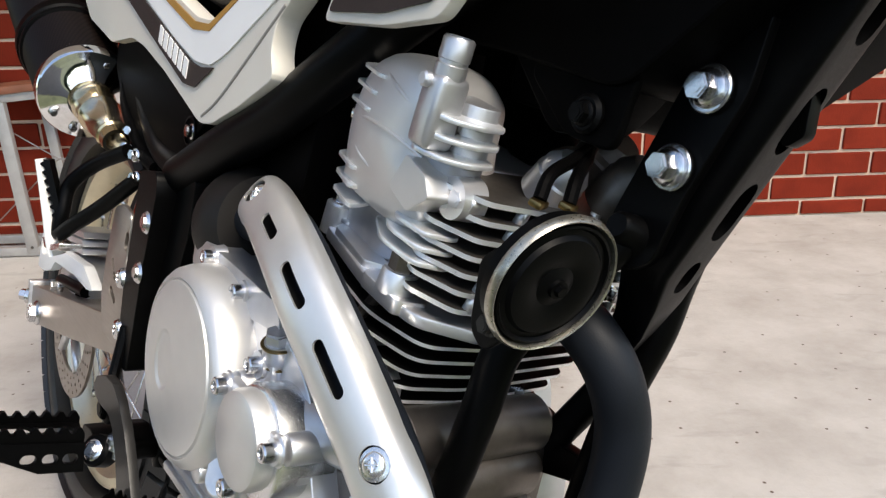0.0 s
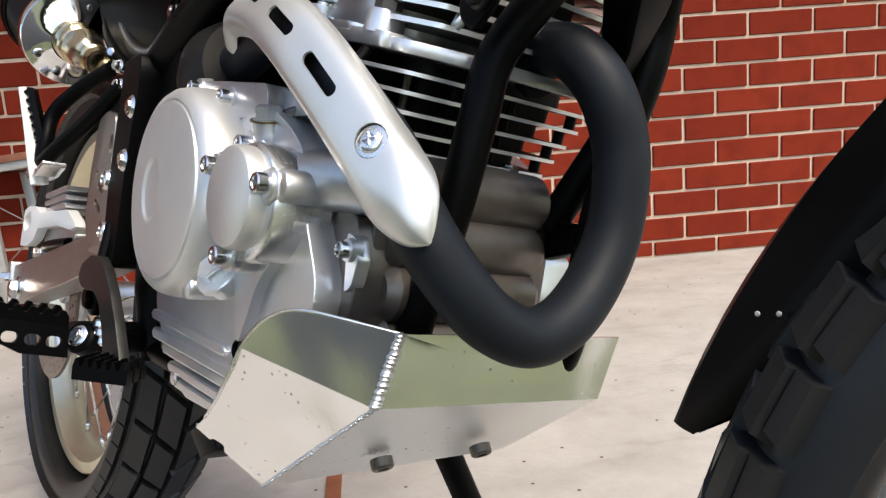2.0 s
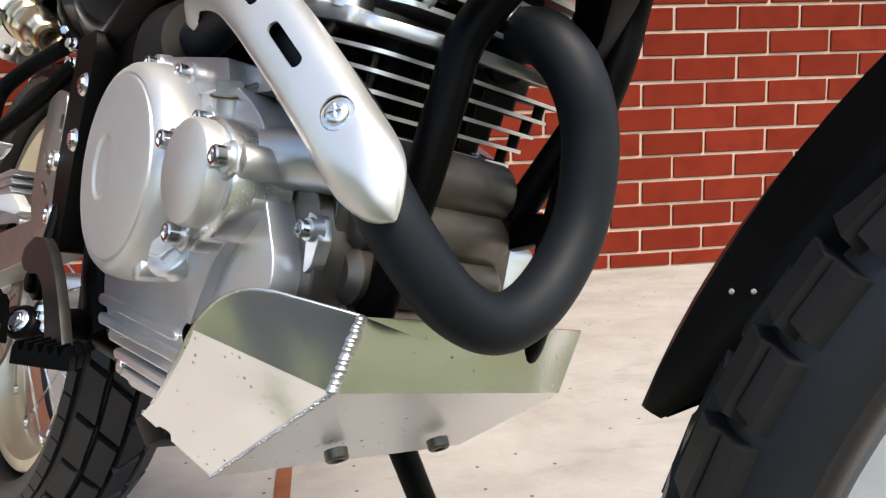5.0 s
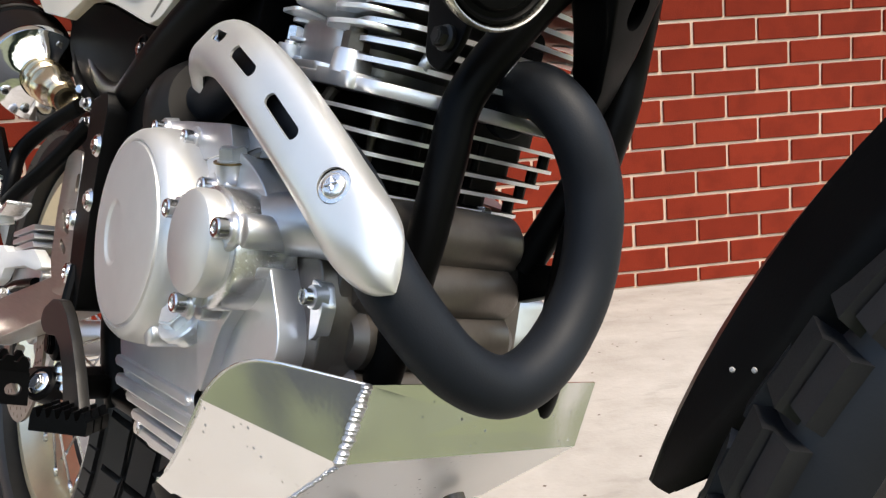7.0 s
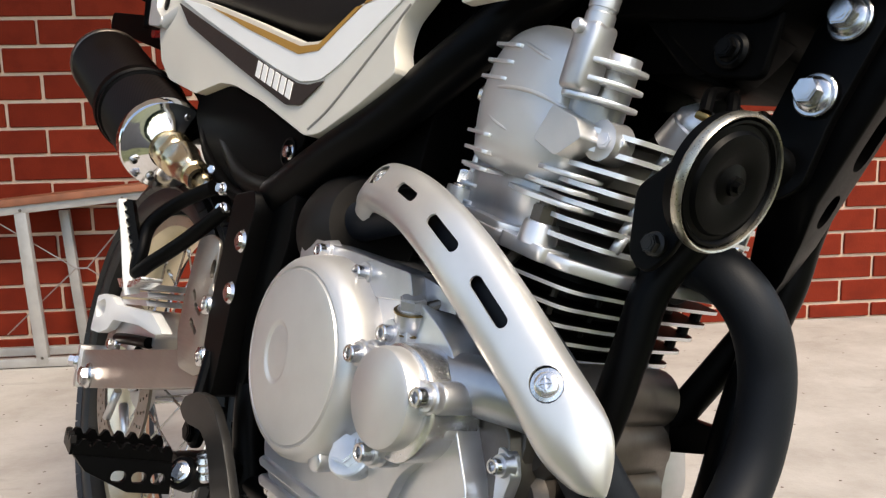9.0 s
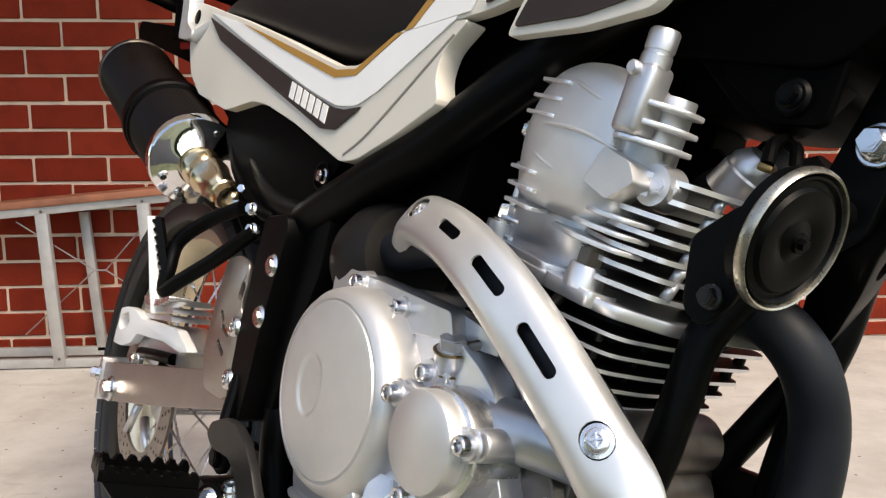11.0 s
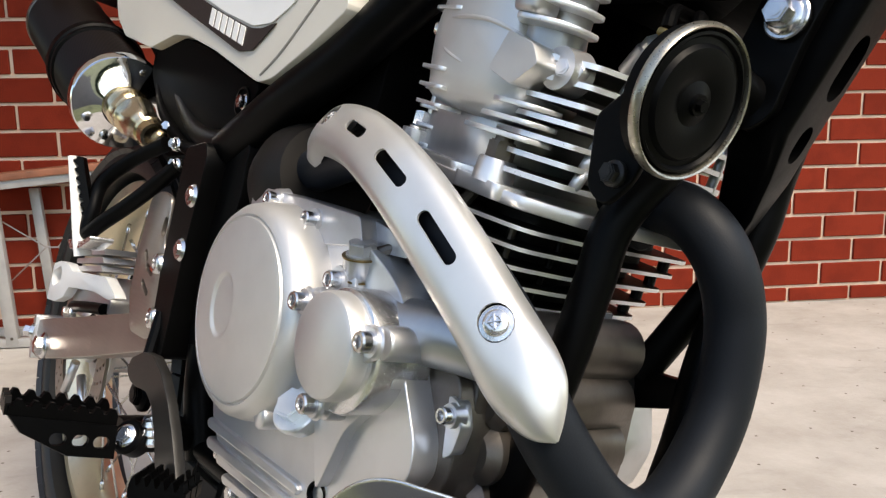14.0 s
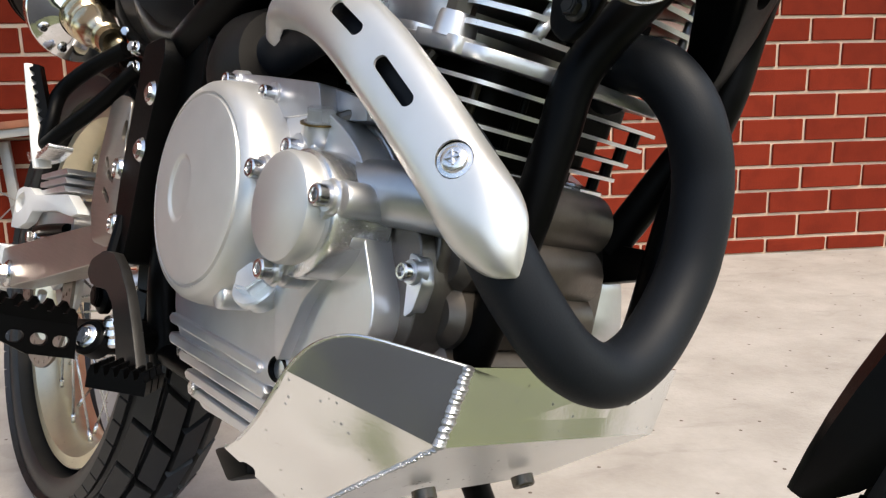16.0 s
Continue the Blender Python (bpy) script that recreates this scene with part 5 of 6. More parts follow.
def wheel(name, x, z, R, half, rim_r, y, rows, spokes, label, hub_r=0.03, turn=0.0):
    m = pose(x, y, z, 0, 0, turn) @ frame_to((0, 0, 0), RIGHT)
    bm = bmesh.new()
    lathe(bm, [(0.012, -0.06), (hub_r, -0.06), (hub_r + 0.012, -0.052), (hub_r + 0.012, -0.046), (hub_r * 0.8, -0.04), (hub_r * 0.8, 0.04), (hub_r + 0.012, 0.046), (hub_r + 0.012, 0.052), (hub_r, 0.06), (0.012, 0.06)], m, 40)
    ob = part(name, bm, CAST, bike, label)
    rs = R - rim_r
    Rc = R - 0.008
    prof = []
    for k in range(29):
        a = radians(-118 + 236 * k / 28)
        c, s = math.cos(a), math.sin(a)
        prof.append((rim_r + rs * 0.45 + (Rc - rim_r - rs * 0.45) * c, math.copysign(abs(s) ** 0.85, s) * half * 0.97))
    bm = bmesh.new()
    lathe(bm, prof, m, 120, True)
    tyre = part("tyre", bm, RUBBER, ob)
    w = half * 0.6
    bm = bmesh.new()
    lathe(bm, [(rim_r + 0.010, -w), (rim_r + 0.012, -w + 0.002), (rim_r + 0.010, -w + 0.004), (rim_r - 0.006, -w + 0.008), (rim_r - 0.014, -w * 0.4), (rim_r - 0.016, 0), (rim_r - 0.014, w * 0.4), (rim_r - 0.006, w - 0.008), (rim_r + 0.010, w - 0.004), (rim_r + 0.012, w - 0.002), (rim_r + 0.010, w), (rim_r - 0.004, w), (rim_r - 0.010, w - 0.008), (rim_r - 0.020, w * 0.4), (rim_r - 0.022, 0), (rim_r - 0.020, -w * 0.4), (rim_r - 0.010, -w + 0.008), (rim_r - 0.004, -w)], m, 120, True)
    part("rim", bm, GOLD if name == "rear_wheel" else RIMSILVER, ob)
    # tread blocks
    bm = bmesh.new()
    for n, off, lat, size, tilt in rows:
        for k in range(n):
            a = 2 * math.pi * (k + off) / n
            for sgn in (-1, 1):
                th = math.asin(min(0.999, abs(lat) / half)) if lat else 0
                r = rim_r + rs * 0.45 + (Rc - rim_r - rs * 0.45) * math.cos(th)
                aa = a + (math.pi / n if sgn > 0 else 0)
                mm = m @ pose(0, 0, 0, 0, 0, math.degrees(aa)) @ Matrix.Translation((r + 0.003, 0, sgn * lat)) @ pose(0, 0, 0, 0, -sgn * math.degrees(th) * 0.8, 0)
                t = bmesh.new()
                bmesh.ops.create_cube(t, size=1.0)
                for v in t.verts:
                    top = 0.92 if v.co.x > 0 else 1.05
                    v.co = Vector((v.co.x * size[0], v.co.y * size[1] * top, v.co.z * size[2] * top))
                    v.co.y += v.co.z * math.tan(radians(tilt)) * sgn
                add(bm, t, mm)
    part("tread", bm, RUBBER, tyre, "chunky block tread")
    for k in range(spokes):
        a = 2 * math.pi * k / spokes
        sgn = 1 if k % 2 else -1
        lean = 0.35 if (k // 2) % 2 else -0.35
        p0 = m @ Vector((hub_r * math.cos(a + lean * 2), hub_r * math.sin(a + lean * 2), sgn * 0.048))
        p1 = m @ Vector(((rim_r - 0.02) * math.cos(a), (rim_r - 0.02) * math.sin(a), sgn * 0.008))
        bm = bmesh.new()
        tube(bm, [p0, p1], 0.0017, 8, smooth=False)
        tube(bm, [p0.lerp(p1, 0.92), p1], 0.003, 8, smooth=False)
        part("spoke", bm, WIRE, ob)
    return ob


REAR = ((30, 0.0, 0.0145, (0.010, 0.060, 0.0265), 38), (30, 0.35, 0.0405, (0.010, 0.059, 0.0235), 28), (60, 0.4, 0.0575, (0.008, 0.029, 0.013), 10))
rear_wheel = wheel("rear_wheel", -0.66, 0.337, 0.313, 0.060, 0.227, 0.008, REAR, 32, "spoked rear wheel with a gold rim")
FRONT = ((42, 0.0, 0.007, (0.010, 0.036, 0.012), 14), (42, 0.5, 0.0205, (0.009, 0.040, 0.012), 30), (58, 0.2, 0.0315, (0.012, 0.0295, 0.013), 14), (58, 0.2, 0.0368, (0.010, 0.0265, 0.010), 8))
front_wheel = wheel("front_wheel", 0.6495, 0.34, 0.3405, 0.038, 0.270, 0.003, FRONT, 28, "spoked front wheel with a silver rim", turn=8)


def brake_disc():
    m = frame_to((-0.66, -0.068, 0.337), RIGHT)
    bm = bmesh.new()
    lathe(bm, [(0.075, 0), (0.11, 0), (0.11, 0.004), (0.075, 0.004)], m, 72, True)
    ob = part("brake_disc", bm, DISC, rear_wheel, "drilled steel brake disc")
    cuts = bmesh.new()
    for k in range(30):
        a = 2 * math.pi * k / 30
        for r in (0.083, 0.093, 0.103):
            b = a + (r - 0.09) * 6
            lathe(cuts, [(0, -0.01), (0.0026, -0.01), (0.0026, 0.014), (0, 0.014)], m @ Matrix.Translation((r * math.cos(b), r * math.sin(b), 0)), 8)
    cut(ob, [cuts])
    for k in range(5):
        a = 2 * math.pi * k / 5
        bm = bmesh.new()
        tube(bm, [m @ Vector((0.03 * math.cos(a), 0.03 * math.sin(a), 0.0)), m @ Vector((0.078 * math.cos(a + .3), 0.078 * math.sin(a + .3), 0.002))], 0.006, 8, smooth=False)
        part("disc_arm", bm, CAST, ob)


brake_disc()


def swingarm():
    bm = bmesh.new()
    prism(bm, rounded([(-0.708, 0.370), (-0.66, 0.380), (-0.32, 0.452), (-0.25, 0.468), (-0.25, 0.4310), (-0.30, 0.4185), (-0.487, 0.370), (-0.68, 0.3235), (-0.706, 0.322)], 0.006), -0.116, -0.078, 0.005, seg=3)
    ob = part("swingarm", bm, BRUSHED, bike, "brushed aluminium swing arm")
    bm = bmesh.new()
    prism(bm, rounded([(-0.72, 0.375), (-0.708, 0.376), (-0.704, 0.318), (-0.716, 0.318)], 0.003), -0.120, -0.074, 0.002)
    part("end_cap", bm, CAST, ob)
    bolt(ob, (-0.716, -0.118, 0.352), (-0.6, -0.8, 0), 0.008, 0.01)
    bm = bmesh.new()
    prism(bm, [(-0.708, 0.370), (-0.32, 0.452), (-0.26, 0.46), (-0.26, 0.412), (-0.68, 0.322)], 0.078, 0.11, 0.004)
    part("left_arm", bm, BRUSHED, ob)
    bolt(ob, (-0.66, -0.117, 0.345), RIGHT, 0.013, 0.009, 1.3)
    return ob


swingarm()


def caliper():
    """White caliper guard over the rear brake caliper."""
    bm = bmesh.new()
    prism(bm, rounded([(-0.6741, 0.4047), (-0.6643, 0.4537), (-0.6383, 0.4604), (-0.6023, 0.4624), (-0.5739, 0.4559), (-0.4426, 0.4684), (-0.4056, 0.4567), (-0.3972, 0.4519), (-0.4207, 0.4465), (-0.4797, 0.4468), (-0.5807, 0.4352), (-0.5993, 0.4197), (-0.6356, 0.4076)], 0.004), -0.128, -0.116, 0.0025)
    ob = part("caliper_guard", bm, WHITE, bike, "white painted caliper guard")
    cut(ob, [slot_cutter((-0.6425, -0.123, 0.4400), (0, 1, 0), (1, 0, 0.35), 0.011, 0.0105, 0.02)])
    bm = bmesh.new()
    prism(bm, rounded([(-0.62, 0.40), (-0.60, 0.445), (-0.52, 0.46), (-0.46, 0.44), (-0.48, 0.405)], 0.008), -0.112, -0.06, 0.004)
    part("caliper_body", bm, CAST, ob)
    for k in range(3):
        bm = bmesh.new()
        prism(bm, rounded([(-0.60 + 0.0, 0.46 + 0.010 * k), (-0.50, 0.475 + 0.010 * k), (-0.49, 0.469 + 0.010 * k), (-0.60, 0.454 + 0.010 * k)], 0.002), -0.118, -0.07, 0.001)
        part("caliper_fin", bm, CAST, ob)
    tube_part("brake_pin", [(-0.58, -0.118, 0.412), (-0.53, -0.118, 0.42), (-0.47, -0.115, 0.428)], 0.007, BLACK, ob, 14)
    tube_part("brake_hose", [(-0.52, -0.11, 0.41), (-0.42, -0.108, 0.417), (-0.33, -0.1, 0.45), (-0.27, -0.09, 0.5)], 0.005, PLASTIC, ob, 10)
    bolt(ob, (-0.575, -0.122, 0.405), RIGHT, 0.007, 0.008)
    ob.location = (-0.032, 0.016, -0.006)
    return ob


caliper()


def heel_guard():
    bm = bmesh.new()
    prism(bm, rounded([(-0.344, 0.560), (-0.316, 0.568), (-0.290, 0.563), (-0.288, 0.538), (-0.292, 0.518), (-0.276, 0.506), (-0.272, 0.486), (-0.274, 0.462), (-0.270, 0.442), (-0.300, 0.428), (-0.345, 0.428), (-0.362, 0.462), (-0.358, 0.505)], 0.008), -0.129, -0.125, 0.001)
    ob = part("heel_guard", bm, BRUSHED, bike, "slotted silver heel guard plate")
    cuts = [slot_cutter((x, -0.127, z), (0, 1, 0), d, L, r, 0.02) for x, z, d, L, r in ((-0.296, 0.535, (0.2, 0, 1), 0.004, 0.0055), (-0.331, 0.504, (0.75, 0, -0.67), 0.004, 0.0032), (-0.318, 0.492, (0.95, 0, -0.3), 0.007, 0.0036), (-0.3225, 0.474, (0.88, 0, -0.46), 0.008, 0.0036))]
    cut(ob, cuts)
    for p in ((-0.288, -0.130, 0.501), (-0.281, -0.130, 0.452)):
        bm = bmesh.new()
        m = frame_to(p, RIGHT)
        lathe(bm, [(0.0105, 0), (0.0105, 0.002), (0.009, 0.005), (0.006, 0.0062), (0.005, 0.0062), (0.0045, 0.003), (0, 0.003)], m, 24)
        part("guard_bolt", bm, STEEL, ob)
    ob.location = (-0.004, 0.009, 0.0)


heel_guard()


def serrated(bm, a, b, up, side, h, w, teeth):
    """A toothed bar from a to b."""
    a, b, up, side = Vector(a), Vector(b), Vector(up).normalized(), Vector(side).normalized()
    n = teeth * 4
    prev = None
    for i in range(n + 1):
        p = a.lerp(b, i / n)
        k = i % 4
        top = h * (1.0 if k in (1, 2) else 0.62)
        quad = [bm.verts.new(p + side * w * s + up * t) for s, t in ((-1, 0), (1, 0), (1, top), (-1, top))]
        if prev:
            for j in range(4):
                bm.faces.new((prev[j], prev[(j + 1) % 4], quad[(j + 1) % 4], quad[j]))
        else:
            bm.faces.new(quad)
        prev = quad
    bm.faces.new(prev[::-1])


def foot_peg():
    """Folding peg that stands straight out: two toothed rails, a perforated front and its pivot."""
    near, far = Vector((-0.216, -0.163, 0.374)), Vector((-0.206, -0.246, 0.386))
    back = Vector((-0.036, 0.004, -0.001))
    bm = bmesh.new()
    prism(bm, rounded([(-0.262, 0.352), (-0.228, 0.348), (-0.206, 0.353), (-0.205, 0.372), (-0.235, 0.376), (-0.26, 0.370)], 0.006), -0.153, -0.10, 0.003)
    ob = part("foot_peg", bm, BLACK, bike, "black toothed foot peg")
    out = (far - near).normalized()
    across = Vector((out.y, -out.x, 0)).normalized()
    for shift in (Vector(), back):
        bm = bmesh.new()
        serrated(bm, near + shift, far + shift, (0, 0, 1), across, 0.013, 0.0022, 7)
        part("peg_rail", bm, BLACK, ob)
    bm = bmesh.new()
    serrated(bm, far + back, far, (0, 0, 1), (0, 1, 0), 0.013, 0.0022, 3)
    part("peg_end", bm, BLACK, ob)
    bm = bmesh.new()
    plate(bm, [near + back, far + back, far, near], 0.003)
    floor_plate = part("peg_body", bm, BLACK, ob)
    cut(floor_plate, [slot_cutter(near.lerp(far, f) + back * 0.5, (0, 0, 1), out, 0.008, 0.010, 0.02) for f in (0.28, 0.70)])
    low = Vector((0.004, 0.0, -0.026))
    bm = bmesh.new()
    plate(bm, [near, far, far.lerp(near, 0.12) + low * 0.45, near.lerp(far, 0.45) + low, near + low], 0.004)
    strip = part("peg_strip", bm, BLACK, ob)
    cut(strip, [slot_cutter(near.lerp(far, f) + low * 0.52, across, out, 0.002, 0.0046, 0.02) for f in (0.14, 0.34, 0.55)])
    bm = bmesh.new()
    d = (0.45, -0.80, 0.40)
    lathe(bm, [(0.0145, -0.014), (0.0145, 0.0), (0.0125, 0.002), (0, 0.002)], frame_to((-0.2115, -0.1535, 0.3660), d), 28)
    part("peg_pivot", bm, BLACK, ob)
    bolt(ob, (-0.2105, -0.1553, 0.3669), d, 0.0068, 0.004, 1.4)
    bm = bmesh.new()
    lathe(bm, [(0.006, 0), (0.008, 0.004), (0.006, 0.008), (0.008, 0.012), (0.006, 0.016), (0.008, 0.02), (0.006, 0.024)], frame_to((-0.203, -0.135, 0.362), (0.2, -0.3, 1)), 16)
    part("peg_spring", bm, STEEL, ob)


foot_peg()


def brake_pedal():
    bm = bmesh.new()
    outer = [(-0.2467, 0.4126), (-0.2405, 0.4246), (-0.2142, 0.4356), (-0.1906, 0.4370), (-0.1705, 0.4290), (-0.1488, 0.4128), (-0.1294, 0.3921), (-0.1146, 0.3733), (-0.106, 0.362)]
    inner = [(-0.146, 0.352), (-0.1516, 0.3611), (-0.1637, 0.3827), (-0.1796, 0.4009), (-0.1958, 0.4075), (-0.2196, 0.4052), (-0.2344, 0.4057)]
    prism(bm, rounded(outer + inner, 0.004), -0.151, -0.143, 0.002)
    ob = part("brake_pedal", bm, PEDALGREY, bike, "dark grey brake pedal")
    bm = bmesh.new()
    for dx in (-0.012, 0.0, 0.012):
        serrated(bm, (-0.127 + dx * 0.75, -0.171 - dx * 0.67, 0.353), (-0.100 + dx * 0.75, -0.140 - dx * 0.67, 0.353), (0, 0, 1), (0.75, -0.67, 0), 0.016, 0.0048, 6)
    part("pedal_pad", bm, BLACK, ob)
    bolt(ob, (-0.232, -0.140, 0.396), RIGHT, 0.010, 0.006, 1.5, BLACK)
    tube_part("pedal_rod", [(-0.23, -0.14, 0.40), (-0.26, -0.13, 0.41), (-0.27, -0.12, 0.46)], 0.006, BLACK, ob, 10)


brake_pedal()


def passenger_peg():
    ob = tube_part("passenger_bracket", [(-0.318, -0.110, 0.594), (-0.365, -0.128, 0.555), (-0.402, -0.145, 0.526), (-0.4225, -0.153, 0.512), (-0.424, -0.151, 0.535), (-0.428, -0.145, 0.564), (-0.402, -0.128, 0.592), (-0.36, -0.110, 0.614)], 0.0078, BLACK, bike, 14, "black tubular passenger foot peg bracket")
    bm = bmesh.new()
    low, high = Vector((-0.430, -0.156, 0.507)), Vector((-0.442, -0.172, 0.583))
    m = frame_to(low, high - low)
    tube(bm, [m @ Vector((0, 0, -0.02)), m @ Vector((0, 0, 0.02)), m @ Vector((0, 0, 0.082))], [0.013, 0.0125, 0.010, 0.008], 12, 5, flat=0.5)
    part("passenger_peg", bm, WHITE, ob, "white folded passenger peg")
    bm = bmesh.new()
    serrated(bm, low + Vector((0.009, 0.010, 0.012)), high + Vector((0.004, 0.009, 0.004)), (-0.5, -0.85, 0.0), (0.85, -0.5, 0), 0.010, 0.0075, 8)
    part("rubber", bm, BLACK, ob, "black toothed rubber")
    bm = bmesh.new()
    prism(bm, rounded([(-0.455, 0.500), (-0.44, 0.492), (-0.405, 0.497), (-0.375, 0.508), (-0.375, 0.513), (-0.405, 0.504), (-0.44, 0.502)], 0.003), -0.162, -0.14, 0.002)
    part("peg_cup", bm, POLISH, ob)
    for p in ((-0.3215, -0.112, 0.594), (-0.336, -0.110, 0.614)):
        bolt(ob, p, (0.3, -0.9, 0.1), 0.005, 0.005, 1.35)


passenger_peg()

# ---- bodywork ----
PANEL = [(-0.628, 0.860), (-0.645, 0.835), (-0.636, 0.800), (-0.612, 0.765), (-0.57, 0.738), (-0.47, 0.716), (-0.40, 0.724), (-0.36, 0.719), (-0.29, 0.700), (-0.225, 0.678), (-0.19, 0.666), (-0.165, 0.668), (-0.115, 0.688), (-0.064, 0.713), (-0.074, 0.732), (-0.07, 0.752), (-0.045, 0.772), (-0.13, 0.773), (-0.189, 0.748), (-0.222, 0.750), (-0.345, 0.786), (-0.48, 0.823), (-0.575, 0.846)]


def flush(name, outline, y, mat, parent, t=0.0012, label=""):
    bm = bmesh.new()
    prism(bm, outline, y, y + t)
    return part(name, bm, mat, parent, label)


def side_panel():
    bm = bmesh.new()
    prism(bm, rounded(PANEL, 0.008, 3), -0.103, -0.085, 0.0045, seg=3)
    ob = part("side_panel", bm, CREAM, bike, "cream side panel with white, ochre and brown stripes")
    y = -0.1045
    flush("white_stripe", rounded([(-0.575, 0.840), (-0.451, 0.794), (-0.273, 0.732), (-0.212, 0.714), (-0.178, 0.713), (-0.148, 0.724), (-0.056, 0.775), (-0.125, 0.7695), (-0.187, 0.740), (-0.222, 0.741), (-0.372, 0.785), (-0.49, 0.820)], 0.006, 3), y, WHITE, ob)
    flush("ochre_stripe", [(-0.46, 0.813), (-0.345, 0.781), (-0.222, 0.746), (-0.189, 0.7445), (-0.135, 0.7695), (-0.127, 0.7695), (-0.187, 0.739), (-0.224, 0.739), (-0.345, 0.775)], y - 0.0006, OCHRE, ob)
    flush("brown_stripe", rounded([(-0.572, 0.833), (-0.524, 0.800), (-0.367, 0.742), (-0.232, 0.694), (-0.205, 0.693), (-0.168, 0.712), (-0.195, 0.710), (-0.215, 0.7125), (-0.276, 0.731), (-0.455, 0.792)], 0.003, 2), y - 0.0006, BROWN, ob)
    # maker's lettering stood in for by plain bars
    a, b = Vector((-0.308, 0.733)), Vector((-0.222, 0.7055))
    for k in range(6):
        c = a.lerp(b, (k + 0.5) / 6)
        flush("mark", [(c.x - 0.0058, c.y - 0.006), (c.x + 0.0042, c.y - 0.0095), (c.x + 0.006, c.y + 0.0055), (c.x - 0.004, c.y + 0.009)], y - 0.0014, WHITE, ob)
    # crease drawn as a thin bead, its shade given by a darker cream
    tube_part("panel_crease", [(-0.185, -0.1032, 0.672), (-0.155, -0.1034, 0.688), (-0.11, -0.1034, 0.722), (-0.06, -0.103, 0.762)], 0.0011, CREAMSHADE, ob, 8)
    bm = bmesh.new()
    lathe(bm, [(0.009, 0.0), (0.009, 0.004), (0.006, 0.005), (0, 0.005)], frame_to((-0.625, -0.10, 0.84), RIGHT), 20)
    part("panel_grommet", bm, PLASTIC, ob)
    ob.location = (0.015, -0.009, 0.001)
    return ob


side_panel()


def lower_panel():
    bm = bmesh.new()
    prism(bm, rounded([(-0.473, 0.722), (-0.388, 0.726), (-0.312, 0.708), (-0.23, 0.68), (-0.19, 0.668), (-0.235, 0.634), (-0.274, 0.612), (-0.305, 0.606), (-0.341, 0.617), (-0.432, 0.65), (-0.476, 0.695)], 0.012, 4), -0.1, -0.075, 0.006, seg=3)
    ob = part("lower_panel", bm, PLASTIC, bike, "black plastic lower side panel")
    bm = bmesh.new()
    lathe(bm, [(0.0135, -0.001), (0.0135, 0.001), (0.0115, 0.0015), (0.011, -0.004), (0, -0.004)], frame_to((-0.222, -0.1005, 0.655), RIGHT), 28)
    part("bolt_cup", bm, BLACK, ob)
    bolt(ob, (-0.221, -0.099, 0.655), RIGHT, 0.0058, 0.005, 1.3)
    tube_part("panel_rim", [(-0.47, -0.09, 0.70), (-0.42, -0.098, 0.652), (-0.345, -0.1, 0.617), (-0.30, -0.1, 0.608)], 0.007, PLASTIC, ob, 12)


lower_panel()


def seat():
    """The seat: a cushion with rounded shoulders, lofted along its length."""
    secs = [(-0.60, 0.868, 0.06, 0.835, 0.085), (-0.55, 0.886, 0.085, 0.838, 0.098), (-0.47, 0.882, 0.09, 0.818, 0.10), (-0.36, 0.864, 0.09, 0.790, 0.10), (-0.26, 0.849, 0.088, 0.760, 0.098), (-0.20, 0.843, 0.085, 0.748, 0.096), (-0.14, 0.842, 0.08, 0.757, 0.094), (-0.09, 0.850, 0.075, 0.780, 0.09), (-0.045, 0.868, 0.07, 0.81, 0.085), (-0.02, 0.885, 0.06, 0.85, 0.08)]
    bm = bmesh.new()
    rings = []
    for x, zt, wt, zb, wb in secs:
        r = []
        prof = [(-wb, zb), (-wb - 0.003, zb + (zt - zb) * 0.3), (-wt - 0.008, zt - 0.022), (-wt + 0.005, zt - 0.006), (-wt + 0.028, zt), (0, zt + 0.003)]
        prof = prof + [(-y, z) for y, z in prof[-2::-1]]
        for y, z in prof:
            r.append(bm.verts.new((x, y, z)))
        rings.append(r)
    for a, b in zip(rings, rings[1:]):
        for i in range(len(a) - 1):
            bm.faces.new((a[i], a[i + 1], b[i + 1], b[i]))
        bm.faces.new((a[-1], a[0], b[0], b[-1]))
    bm.faces.new(rings[0])
    bm.faces.new(rings[-1])
    ob = part("seat", bm, SEAT, bike, "dark vinyl seat", smooth=60)
    mod = ob.modifiers.new("round", "SUBSURF")
    mod.levels = mod.render_levels = 2


seat()


